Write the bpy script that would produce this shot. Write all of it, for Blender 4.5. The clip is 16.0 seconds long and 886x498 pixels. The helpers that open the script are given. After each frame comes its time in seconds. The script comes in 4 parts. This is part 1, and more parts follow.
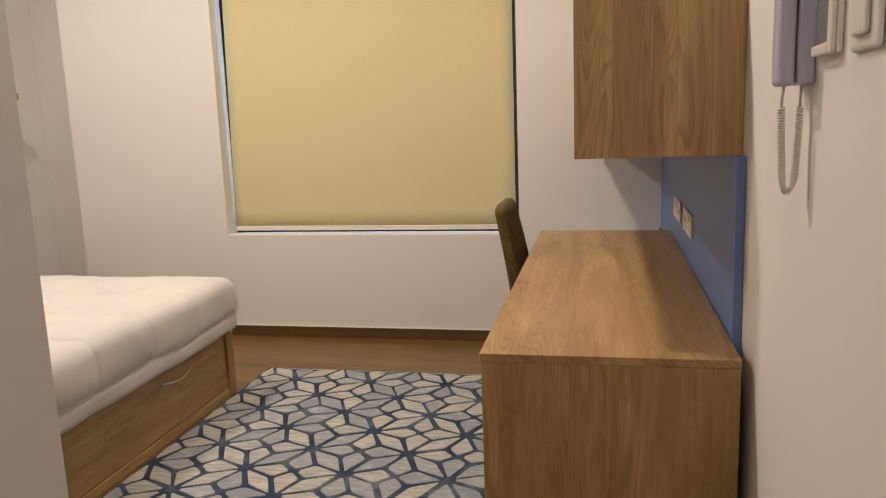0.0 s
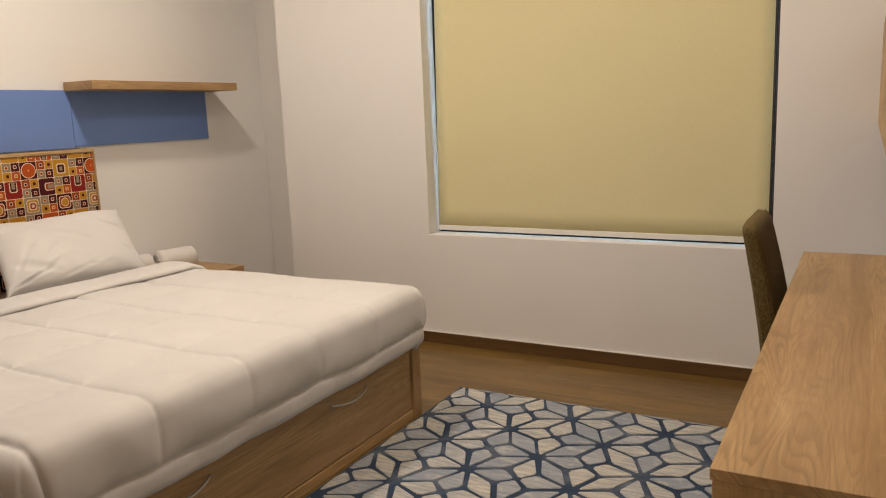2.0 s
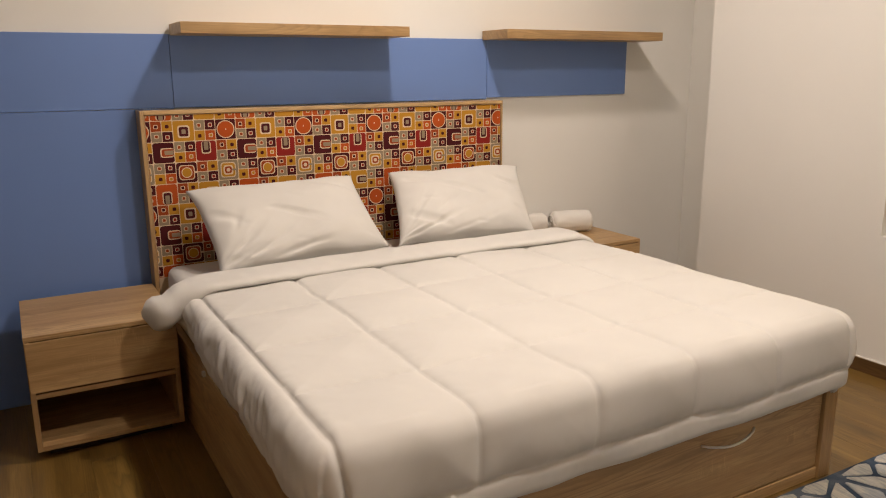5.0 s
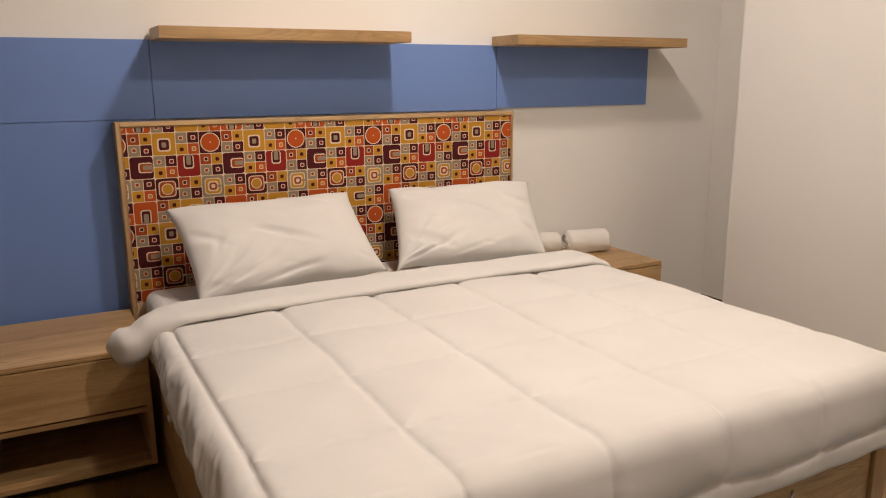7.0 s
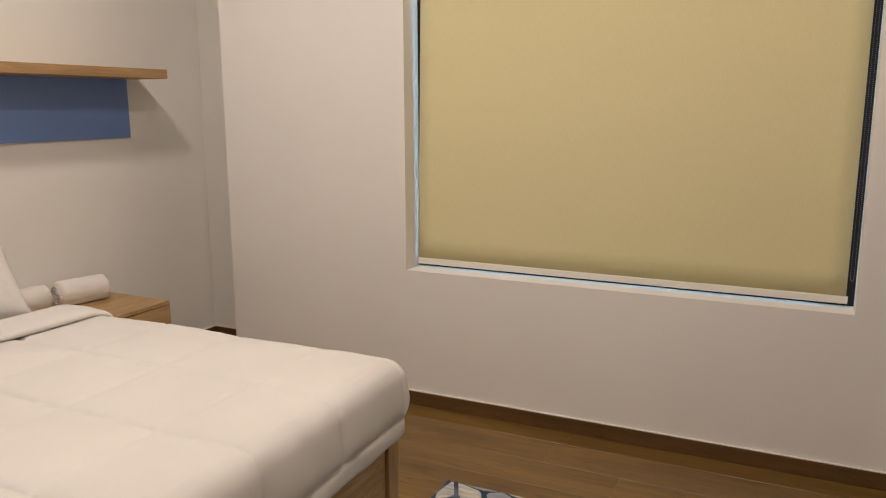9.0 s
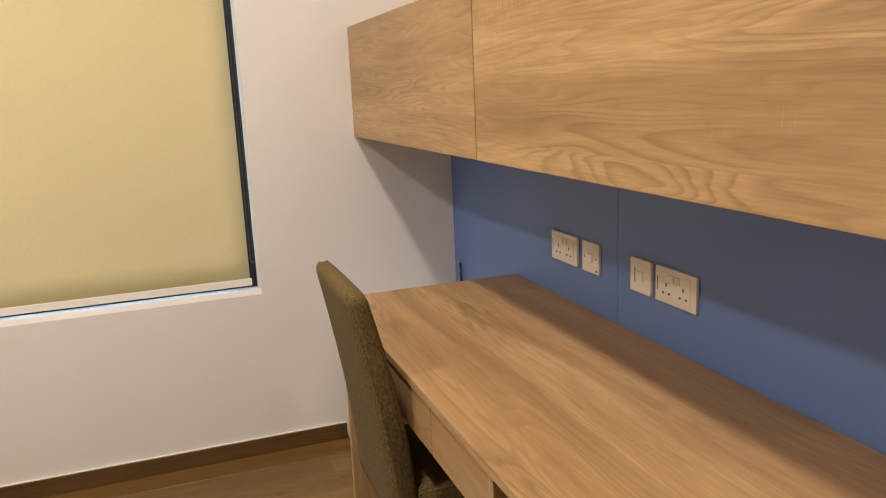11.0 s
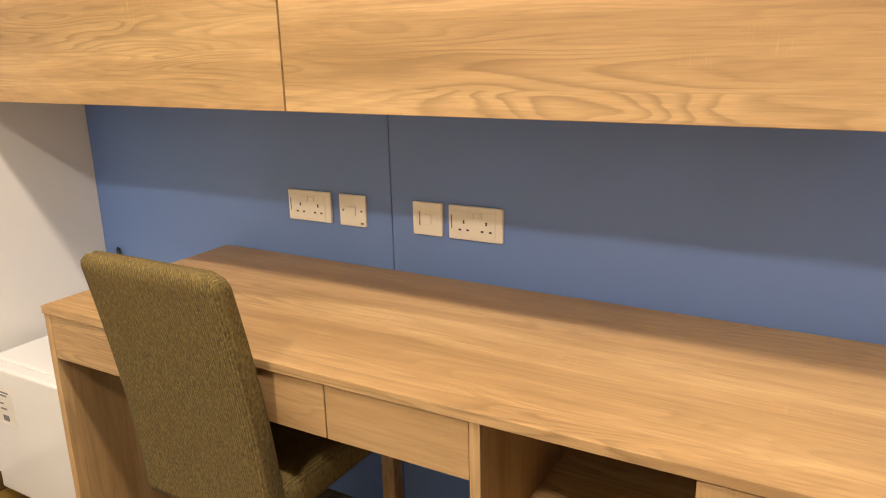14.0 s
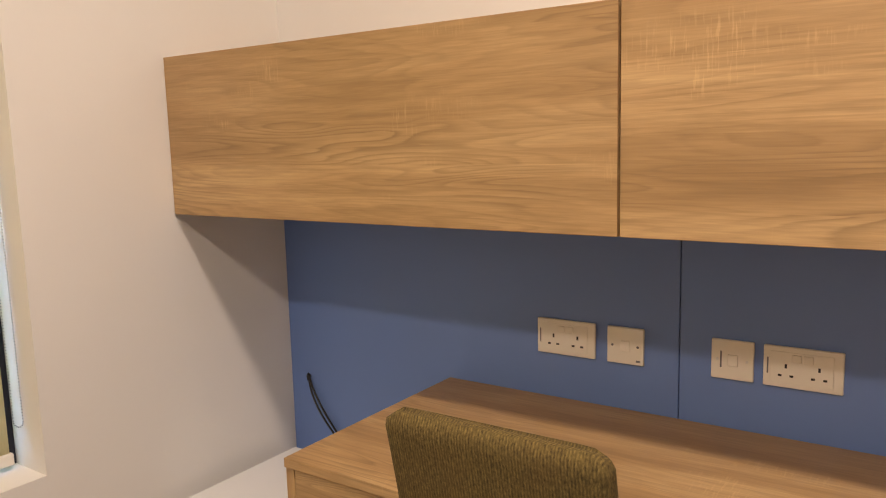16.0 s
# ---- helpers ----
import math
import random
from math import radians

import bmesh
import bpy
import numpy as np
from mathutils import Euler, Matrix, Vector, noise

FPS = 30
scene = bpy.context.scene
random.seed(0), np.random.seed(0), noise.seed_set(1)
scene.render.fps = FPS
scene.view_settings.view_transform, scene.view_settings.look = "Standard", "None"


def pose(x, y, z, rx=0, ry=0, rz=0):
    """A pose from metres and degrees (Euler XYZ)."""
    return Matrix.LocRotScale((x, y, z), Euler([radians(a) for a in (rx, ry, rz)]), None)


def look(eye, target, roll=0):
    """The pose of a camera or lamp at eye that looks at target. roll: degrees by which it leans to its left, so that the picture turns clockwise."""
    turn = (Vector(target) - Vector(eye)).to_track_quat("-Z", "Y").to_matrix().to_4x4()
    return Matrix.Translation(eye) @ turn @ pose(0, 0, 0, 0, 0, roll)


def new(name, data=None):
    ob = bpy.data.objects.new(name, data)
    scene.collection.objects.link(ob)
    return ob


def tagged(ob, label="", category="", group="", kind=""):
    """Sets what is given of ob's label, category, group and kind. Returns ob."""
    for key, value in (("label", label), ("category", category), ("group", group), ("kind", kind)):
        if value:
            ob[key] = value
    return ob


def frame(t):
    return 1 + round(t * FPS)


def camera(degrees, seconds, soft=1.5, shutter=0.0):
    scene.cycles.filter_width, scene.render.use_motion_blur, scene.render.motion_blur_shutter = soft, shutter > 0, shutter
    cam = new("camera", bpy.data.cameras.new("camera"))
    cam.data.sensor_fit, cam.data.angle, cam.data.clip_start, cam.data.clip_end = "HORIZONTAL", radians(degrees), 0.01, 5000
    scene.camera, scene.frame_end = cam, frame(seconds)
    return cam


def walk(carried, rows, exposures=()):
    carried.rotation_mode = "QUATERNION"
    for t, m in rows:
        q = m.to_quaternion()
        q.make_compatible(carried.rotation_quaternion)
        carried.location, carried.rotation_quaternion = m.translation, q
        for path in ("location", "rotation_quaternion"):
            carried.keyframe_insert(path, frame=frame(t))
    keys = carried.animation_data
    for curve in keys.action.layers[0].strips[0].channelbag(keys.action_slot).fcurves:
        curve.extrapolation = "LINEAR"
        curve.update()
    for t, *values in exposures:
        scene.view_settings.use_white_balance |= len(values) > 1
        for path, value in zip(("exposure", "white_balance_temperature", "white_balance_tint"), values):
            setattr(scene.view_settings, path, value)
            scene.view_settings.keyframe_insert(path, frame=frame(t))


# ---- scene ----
cam = camera(60.1, 16.0, soft=1.1)
PATH = [
    (0, (-0.316, -4.337, 1.326), (-0.723, -2.41, 0.982), -2.1),
    (0.5, (-0.293, -4.172, 1.333), (-0.832, -2.276, 0.993), -2.0),
    (1, (-0.313, -4.044, 1.322), (-0.973, -2.187, 0.98), -2.3),
    (1.5, (-0.39, -3.877, 1.329), (-1.183, -2.074, 0.981), -2.6),
    (2, (-0.416, -3.747, 1.319), (-1.376, -2.028, 0.97), -2.3),
    (2.5, (-0.403, -3.572, 1.322), (-1.633, -2.034, 0.979), -1.4),
    (3, (-0.465, -3.521, 1.306), (-1.862, -2.139, 0.935), -0.9),
    (3.5, (-0.545, -3.477, 1.339), (-2.044, -2.228, 0.9), -1.1),
    (4, (-0.607, -3.449, 1.353), (-2.184, -2.315, 0.878), -1.0),
    (4.5, (-0.634, -3.37, 1.358), (-2.302, -2.374, 0.886), -0.5),
    (7, (-0.896, -3.092, 1.367), (-2.62, -2.177, 0.93), -0.3),
    (7.5, (-0.922, -3.021, 1.364), (-2.535, -1.92, 0.931), -0.3),
    (8, (-0.959, -2.974, 1.362), (-2.402, -1.653, 0.945), -0.2),
    (8.5, (-0.952, -2.987, 1.389), (-2.144, -1.432, 0.989), -0.1),
    (9, (-0.96, -3.009, 1.379), (-1.812, -1.238, 1.009), -0.2),
    (9.5, (-0.925, -2.983, 1.386), (-1.396, -1.074, 1.021), -0.9),
    (10, (-0.913, -2.971, 1.387), (-0.976, -1.008, 1.015), -1.5),
    (12.5, (-1.394, -2.593, 1.353), (-0.049, -1.195, 0.866), -2.6),
    (13, (-1.434, -2.507, 1.358), (0.053, -1.261, 0.873), -2.6),
    (13.5, (-1.541, -2.397, 1.355), (0.045, -1.293, 0.838), -3.0),
    (14, (-1.613, -2.311, 1.347), (0.046, -1.331, 0.81), -1.5),
    (14.5, (-1.585, -2.197, 1.37), (0.133, -1.226, 1.045), -1.6),
    (15, (-1.574, -2.065, 1.383), (0.082, -0.97, 1.141), -1.2),
    (15.5, (-1.633, -1.873, 1.389), (-0.029, -0.707, 1.124), -1.3),
    (16, (-1.64, -1.703, 1.378), (-0.005, -0.587, 1.095), -1.5),
]
# seconds, stops, kelvin, tint: the clip's camera corrects itself as it turns
EXPOSURES = [(0, -0.22, 6550, 10), (1.5, -0.36, 6550, 9), (3, -0.36, 6450, 6), (4.5, -0.18, 6450, 7), (7, -0.22, 6400, 10),
             (8, -0.42, 6350, 9), (9, -0.46, 6400, 9), (10, -0.26, 6450, 9), (12.5, 0.48, 6300, 7), (13.5, 0.60, 6450, 5),
             (14, 0.78, 6700, 5), (14.5, 0.45, 7050, 12), (15, 0.12, 7000, 12), (15.5, 0.10, 6900, 13), (16, 0.04, 6900, 13)]
walk(cam, [(t, look(eye, target, roll)) for t, eye, target, roll in PATH], EXPOSURES)

# ---- world and lamps ----
world = bpy.data.worlds.new("sky")
scene.world = world
world.use_nodes = True
wn = world.node_tree.nodes
sky = wn.new("ShaderNodeTexSky")
sky.sky_type = "NISHITA"
sky.sun_disc = False
sky.ozone_density = 4.0
sky.sun_elevation, sky.sun_rotation = radians(35), radians(200)
world.node_tree.links.new(sky.outputs[0], wn["Background"].inputs[0])
wn["Background"].inputs[1].default_value = 2.5

CEILING = 3.20
WARM = (1.0, 0.83, 0.72)
# x, y, watts, width of the ceiling lamps: two over the room, an added fill lamp over the passage
CEILING_LAMPS = [(-2.90, -1.69, 48, 0.20), (-1.36, -1.75, 44, 0.20), (-0.55, -4.3, 12, 0.14)]

# ---- materials ----


def mat(name, color=(0.8, 0.8, 0.8), rough=0.5, metal=0.0):
    m = bpy.data.materials.new(name)
    m.use_nodes = True
    b = m.node_tree.nodes["Principled BSDF"]
    b.inputs["Base Color"].default_value = (*color, 1)
    b.inputs["Roughness"].default_value = rough
    b.inputs["Metallic"].default_value = metal
    return m


class Graph:
    """Short hand for a material's nodes."""

    def __init__(self, m):
        self.t = m.node_tree
        self.bsdf = m.node_tree.nodes["Principled BSDF"]

    def node(self, kind, **values):
        n = self.t.nodes.new("ShaderNode" + kind)
        for key, value in values.items():
            n.inputs[key.replace("_", " ")].default_value = value
        return n

    def link(self, a, b):
        self.t.links.new(a, b)

    def coords(self, scale, shuffle=0.0):
        c = self.node("TexCoord")
        mp = self.node("Mapping")
        mp.inputs["Scale"].default_value = scale
        out = c.outputs["Object"]
        if shuffle:
            info = self.node("ObjectInfo")
            mul = self.node("Math")
            mul.operation = "MULTIPLY"
            mul.inputs[1].default_value = shuffle
            self.link(info.outputs["Random"], mul.inputs[0])
            add = self.node("VectorMath")
            add.operation = "ADD"
            self.link(out, add.inputs[0])
            self.link(mul.outputs[0], add.inputs[1])
            out = add.outputs[0]
        self.link(out, mp.inputs["Vector"])
        return mp.outputs[0]

    def noise(self, vec, scale=1.0, detail=4.0, rough=0.55, distortion=0.0):
        n = self.node("TexNoise", Scale=scale, Detail=detail, Roughness=rough, Distortion=distortion)
        self.link(vec, n.inputs["Vector"])
        return n.outputs[0]

    def ramp(self, fac, stops):
        r = self.node("ValToRGB")
        e = r.color_ramp.elements
        while len(e) < len(stops):
            e.new(0.5)
        for i, (p, c) in enumerate(stops):
            e[i].position = p
            e[i].color = (*c, 1) if len(c) == 3 else c
        self.link(fac, r.inputs[0])
        return r.outputs[0]

    def grey(self, fac, a, b):
        return self.ramp(fac, [(a, (0, 0, 0)), (b, (1, 1, 1))])

    def mix(self, fac, a, b, mode="MIX"):
        n = self.t.nodes.new("ShaderNodeMix")
        n.data_type = "RGBA"
        n.blend_type = mode
        for value, sock in ((fac, n.inputs[0]), (a, n.inputs[6]), (b, n.inputs[7])):
            if isinstance(value, (int, float)):
                sock.default_value = value
            elif isinstance(value, tuple):
                sock.default_value = (*value, 1)
            else:
                self.link(value, sock)
        return n.outputs[2]

    def bump(self, height, strength, distance=0.002):
        n = self.node("Bump", Strength=strength, Distance=distance)
        self.link(height, n.inputs["Height"])
        self.link(n.outputs[0], self.bsdf.inputs["Normal"])

    def color(self, c):
        self.link(c, self.bsdf.inputs["Base Color"])


def paint(name, color, rough=0.6, bump=0.15, vary=0.05):
    m = mat(name, color, rough)
    g = Graph(m)
    big = g.noise(g.coords((1.2, 1.2, 1.2)), 1.0, 3)
    lo = tuple(c * (1 - vary) for c in color)
    hi = tuple(min(1, c * (1 + vary)) for c in color)
    g.color(g.ramp(big, [(0.3, lo), (0.7, hi)]))
    g.bump(g.noise(g.coords((1, 1, 1)), 180, 3), bump, 0.001)
    return m


def wood(name, axis, dark, mid, light, rough=0.42, ticks=0.22, shuffle=7.0, figure=1.0, strip_width=0.125):
    """Oak with its grain along an axis: broad bands, flowing figure, fine pores and pale saw marks across."""
    m = mat(name, mid, rough)
    g = Graph(m)

    def along(a, b):
        s = [b, b, b]
        s["xyz".index(axis)] = a
        return g.coords(tuple(s), shuffle)
    band = g.noise(along(1.0, 11.0), 1.0, 5, 0.6, 0.5)
    pore = g.noise(along(9.0, 260.0), 1.0, 3, 0.65)
    streak = g.noise(along(4.0, 75.0), 1.0, 4, 0.7, 0.3)
    base = g.ramp(band, [(0.30, dark), (0.47, mid), (0.66, light)])
    base = g.mix(g.grey(streak, 0.36, 0.56), g.mix(0.26, base, tuple(c * 0.62 for c in dark)), base)
    # growth rings as contours, each glued strip with its own tone and figure
    i = "xyz".index(axis)
    c = g.node("SeparateXYZ")
    g.link(g.coords((1, 1, 1), shuffle), c.inputs[0])

    def calc(op, a, b):
        n = g.node("Math")
        n.operation = op
        for value, sock in ((a, n.inputs[0]), (b, n.inputs[1])):
            if isinstance(value, (int, float)):
                sock.default_value = value
            else:
                g.link(value, sock)
        return n.outputs[0]
    across = calc("ADD", c.outputs[(i + 1) % 3], c.outputs[(i + 2) % 3])
    strip = g.t.nodes.new("ShaderNodeTexWhiteNoise")
    strip.noise_dimensions = "1D"
    g.link(calc("FLOOR", calc("DIVIDE", across, strip_width), 0.0), strip.inputs["W"])
    join = g.node("CombineXYZ")
    g.link(calc("ADD", calc("MULTIPLY", c.outputs[i], 1.15), calc("MULTIPLY", strip.outputs["Value"], 37.0)), join.inputs[0])
    g.link(calc("MULTIPLY", across, 11.0), join.inputs[1])
    field = g.noise(join.outputs[0], 1.0, 1.6, 0.45, 0.5)
    saw = calc("FRACT", calc("ADD", calc("MULTIPLY", field, 17.0), calc("MULTIPLY", streak, 0.55)), 0.0)
    lines = g.ramp(saw, [(0.0, (0.05, 0.05, 0.05)), (0.45, (0.12, 0.12, 0.12)), (0.86, (1, 1, 1)), (1.0, (0.1, 0.1, 0.1))])
    patch = g.ramp(g.noise(along(1.3, 6.0), 1.0, 2), [(0.42, (0.14, 0.14, 0.14)), (0.64, (1, 1, 1))])
    amount = calc("MULTIPLY", calc("MULTIPLY", lines, patch), 0.60 * figure)
    base = g.mix(calc("MULTIPLY", strip.outputs["Value"], 0.5), base, dark)
    base = g.mix(amount, base, tuple(c * 0.60 for c in dark))
    base = g.mix(g.grey(pore, 0.36, 0.62), g.mix(0.22, base, tuple(c * 0.5 for c in dark)), base)
    if ticks:
        tick = g.grey(g.noise(along(240.0, 22.0), 1.0, 2), 0.55, 0.65)
        where = g.grey(g.noise(along(3.5, 8.0), 1.0, 2), 0.61, 0.72)
        both = g.node("Math")
        both.operation = "MULTIPLY"
        g.link(tick, both.inputs[0])
        g.link(where, both.inputs[1])
        amount = g.node("Math")
        amount.operation = "MULTIPLY"
        amount.inputs[1].default_value = ticks
        g.link(both.outputs[0], amount.inputs[0])
        base = g.mix(amount.outputs[0], base, tuple(min(1, c * 1.35) for c in light))
    g.color(base)
    g.bump(pore, 0.12, 0.0006)
    return m


OAK = ((0.338, 0.204, 0.086), (0.508, 0.325, 0.148), (0.632, 0.430, 0.208))
oak_x = wood("oak_laminate_grain_x", "x", *OAK)
oak_y = wood("oak_laminate_grain_y", "y", *OAK)
oak_z = wood("oak_laminate_grain_z", "z", *OAK)
PLANK = ((0.120, 0.066, 0.015), (0.20, 0.118, 0.028), (0.29, 0.182, 0.048))
plank_wood = wood("floor_plank", "x", *PLANK, rough=0.32, ticks=0.12, shuffle=23.0, figure=1.1, strip_width=5.0)
skirting_x = wood("skirting_grain_x", "x", (0.10, 0.052, 0.017), (0.14, 0.075, 0.026), (0.18, 0.10, 0.037), ticks=0)
skirting_y = wood("skirting_grain_y", "y", (0.10, 0.052, 0.017), (0.14, 0.075, 0.026), (0.18, 0.10, 0.037), ticks=0)
wall_white = paint("white_wall_paint", (0.79, 0.782, 0.745), 0.7, 0.2, 0.02)
ceiling_white = paint("ceiling_paint", (0.80, 0.79, 0.77), 0.8, 0.1, 0.02)
blue_laminate = paint("blue_laminate", (0.145, 0.245, 0.54), 0.5, 0.05, 0.04)
dark_gap = mat("dark_gap", (0.02, 0.018, 0.016), 0.8)
white_laminate = paint("white_laminate", (0.70, 0.69, 0.68), 0.35, 0.03, 0.02)
white_plastic = mat("white_plastic", (0.74, 0.72, 0.66), 0.35)
cream_plastic = mat("cream_plastic", (0.80, 0.765, 0.675), 0.35)
black_plastic = mat("black_plastic", (0.012, 0.012, 0.014), 0.4)
lilac_plastic = paint("lilac_grey_plastic", (0.50, 0.49, 0.65), 0.35, 0.03, 0.03)
print_grey = mat("grey_print", (0.16, 0.16, 0.17), 0.6)
steel = mat("brushed_steel", (0.72, 0.71, 0.69), 0.28, 1.0)
chain_metal = mat("bead_chain_metal", (0.30, 0.30, 0.32), 0.35, 1.0)
enamel = paint("white_enamel", (0.78, 0.79, 0.78), 0.25, 0.02, 0.01)
frame_dark = mat("dark_aluminium", (0.03, 0.032, 0.045), 0.4, 0.6)


def cloth(name, color, scale, rough=0.9, bump=0.2, vary=0.04, sheen=0.1):
    m = mat(name, color, rough)
    g = Graph(m)
    b = g.bsdf
    b.inputs["Sheen Weight"].default_value = sheen
    b.inputs["Specular IOR Level"].default_value = 0.2
    big = g.noise(g.coords((1, 1, 1)), 3.0, 4)
    g.color(g.ramp(big, [(0.3, tuple(c * (1 - vary) for c in color)), (0.7, tuple(min(1, c * (1 + vary)) for c in color))]))
    g.bump(g.noise(g.coords((1, 1, 1)), scale, 2), bump, 0.001)
    return m


linen = cloth("white_cotton", (0.645, 0.632, 0.602), 500, bump=0.1)
towel_cloth = cloth("white_terry", (0.72, 0.70, 0.66), 260, bump=0.7)


def blind_cloth():
    m = mat("yellow_blind_fabric", (0.52, 0.44, 0.21), 0.85)
    g = Graph(m)
    fine = g.noise(g.coords((260, 1, 40)), 1.0, 2)
    big = g.noise(g.coords((1, 1, 1)), 1.5, 3)
    c = g.ramp(fine, [(0.3, (0.71, 0.65, 0.375)), (0.7, (0.75, 0.69, 0.405))])
    g.color(g.mix(g.grey(big, 0.35, 0.7), g.mix(0.10, c, (0.66, 0.61, 0.32)), c))
    g.bump(fine, 0.1, 0.0005)
    thin = g.node("BsdfTranslucent", Color=(0.80, 0.60, 0.30, 1))
    both = g.node("MixShader")
    both.inputs[0].default_value = 0.035
    g.link(g.bsdf.outputs[0], both.inputs[1])
    g.link(thin.outputs[0], both.inputs[2])
    g.link(both.outputs[0], m.node_tree.nodes["Material Output"].inputs[0])
    return m


def chair_cloth():
    """Coarse olive weave: brown and mustard yarns, a few pale flecks."""
    m = mat("olive_tweed", (0.16, 0.115, 0.035), 0.95)
    g = Graph(m)
    yarn = g.noise(g.coords((200, 240, 110)), 1.0, 3, 0.75, 0.3)
    rib = g.t.nodes.new("ShaderNodeTexWave")
    rib.wave_type, rib.bands_direction = "BANDS", "Y"
    for key, value in (("Scale", 1.0), ("Distortion", 1.2), ("Detail", 2.0), ("Detail Scale", 2.0)):
        rib.inputs[key].default_value = value
    g.link(g.coords((0, 62, 22)), rib.inputs["Vector"])
    yarn = g.mix(0.13, yarn, rib.outputs[0])
    big = g.noise(g.coords((1, 1, 1)), 9.0, 4)
    c = g.ramp(yarn, [(0.32, (0.040, 0.028, 0.008)), (0.5, (0.112, 0.082, 0.022)), (0.68, (0.205, 0.150, 0.045))])
    c = g.mix(g.grey(big, 0.35, 0.65), g.mix(0.25, c, (0.13, 0.075, 0.02)), c)
    fleck = g.grey(g.noise(g.coords((1, 1, 1)), 60, 1), 0.86, 0.89)
    g.color(g.mix(fleck, c, (0.5, 0.42, 0.25)))
    g.bump(yarn, 0.5, 0.001)
    return m


def rug_line():
    m = mat("rug_blue_pile", (0.03, 0.06, 0.12), 0.95)
    g = Graph(m)
    n = g.noise(g.coords((1, 1, 1)), 6.0, 5)
    f = g.noise(g.coords((1, 1, 1)), 240, 2)
    c = g.ramp(n, [(0.30, (0.010, 0.024, 0.055)), (0.48, (0.024, 0.046, 0.085)), (0.68, (0.12, 0.145, 0.18))])
    g.color(c)
    g.bump(f, 0.6, 0.003)
    return m


def rug_cell():
    m = mat("rug_cream_pile", (0.5, 0.45, 0.35), 0.95)
    g = Graph(m)
    geo = g.node("NewGeometry")
    streak = g.noise(g.coords((7.0, 70, 1)), 1.0, 6, 0.75)
    worn = g.noise(g.coords((14, 22, 1)), 1.0, 4, 0.7)
    f = g.noise(g.coords((1, 1, 1)), 240, 2)
    tint = g.ramp(geo.outputs["Random Per Island"], [(0.0, (0.56, 0.53, 0.44)), (0.4, (0.50, 0.49, 0.44)), (0.65, (0.36, 0.38, 0.40)), (1.0, (0.28, 0.31, 0.35))])
    c = g.mix(g.grey(streak, 0.42, 0.58), g.mix(0.66, tint, (0.21, 0.24, 0.28)), tint)
    g.color(g.mix(g.grey(worn, 0.52, 0.70), c, g.mix(0.5, c, (0.66, 0.62, 0.52))))
    g.bump(f, 0.6, 0.003)
    return m


def glass_mat():
    m = mat("window_glass", (1, 1, 1), 0.0)
    m.node_tree.nodes["Principled BSDF"].inputs["Transmission Weight"].default_value = 1.0
    return m


blind_fabric, tweed, rug_blue, rug_cream, glass = blind_cloth(), chair_cloth(), rug_line(), rug_cell(), glass_mat()

# ---- building helpers ----


def thing(name, base, label, category, group="", kind=""):
    ob = new(name)
    ob.empty_display_size = 0.1
    ob.location = base
    return tagged(ob, label, category, group, kind)


def part(name, bm, material, parent, label="", smooth=False):
    """One mesh object from a bmesh in world metres, under a thing or a part (or on its own)."""
    base = Vector((0, 0, 0))
    p = parent
    while p is not None:
        base += p.location
        p = p.parent
    bmesh.ops.translate(bm, verts=bm.verts, vec=-base)
    me = bpy.data.meshes.new(name)
    bmesh.ops.recalc_face_normals(bm, faces=bm.faces)
    bm.to_mesh(me)
    bm.free()
    for m in material if isinstance(material, (list, tuple)) else [material]:
        me.materials.append(m)
    if smooth:
        me.polygons.foreach_set("use_smooth", [True] * len(me.polygons))
    ob = new(name, me)
    ob.parent = parent
    return tagged(ob, label)


def box(lo, hi, bevel=0.0, segments=2, bm=None):
    own = bm is None
    bm = bmesh.new() if own else bm
    lo, hi = Vector(lo), Vector(hi)
    r = bmesh.ops.create_cube(bm, size=1, matrix=Matrix.LocRotScale((lo + hi) / 2, None, hi - lo))
    if bevel:
        edges = list({e for v in r["verts"] for e in v.link_edges})
        bmesh.ops.bevel(bm, geom=edges, offset=bevel, segments=segments, profile=0.5, affect="EDGES")
    return bm


def rod(a, b, r, sides=12, bm=None):
    bm = bm or bmesh.new()
    a, b = Vector(a), Vector(b)
    m = Matrix.Translation((a + b) / 2) @ (b - a).to_track_quat("Z", "Y").to_matrix().to_4x4()
    bmesh.ops.create_cone(bm, cap_ends=True, segments=sides, radius1=r, radius2=r, depth=(b - a).length, matrix=m)
    return bm


def tube(points, r, sides=8, bm=None):
    """A round tube through points."""
    bm = bm or bmesh.new()
    pts = [Vector(p) for p in points]
    rings = []
    for i, p in enumerate(pts):
        d = (pts[min(i + 1, len(pts) - 1)] - pts[max(i - 1, 0)]).normalized()
        q = d.to_track_quat("Z", "Y")
        rings.append([bm.verts.new(p + q @ Vector((r * math.cos(2 * math.pi * k / sides), r * math.sin(2 * math.pi * k / sides), 0))) for k in range(sides)])
    for a, b in zip(rings, rings[1:]):
        for k in range(sides):
            bm.faces.new((a[k], a[(k + 1) % sides], b[(k + 1) % sides], b[k]))
    bm.faces.new(rings[0])
    bm.faces.new(rings[-1])
    return bm


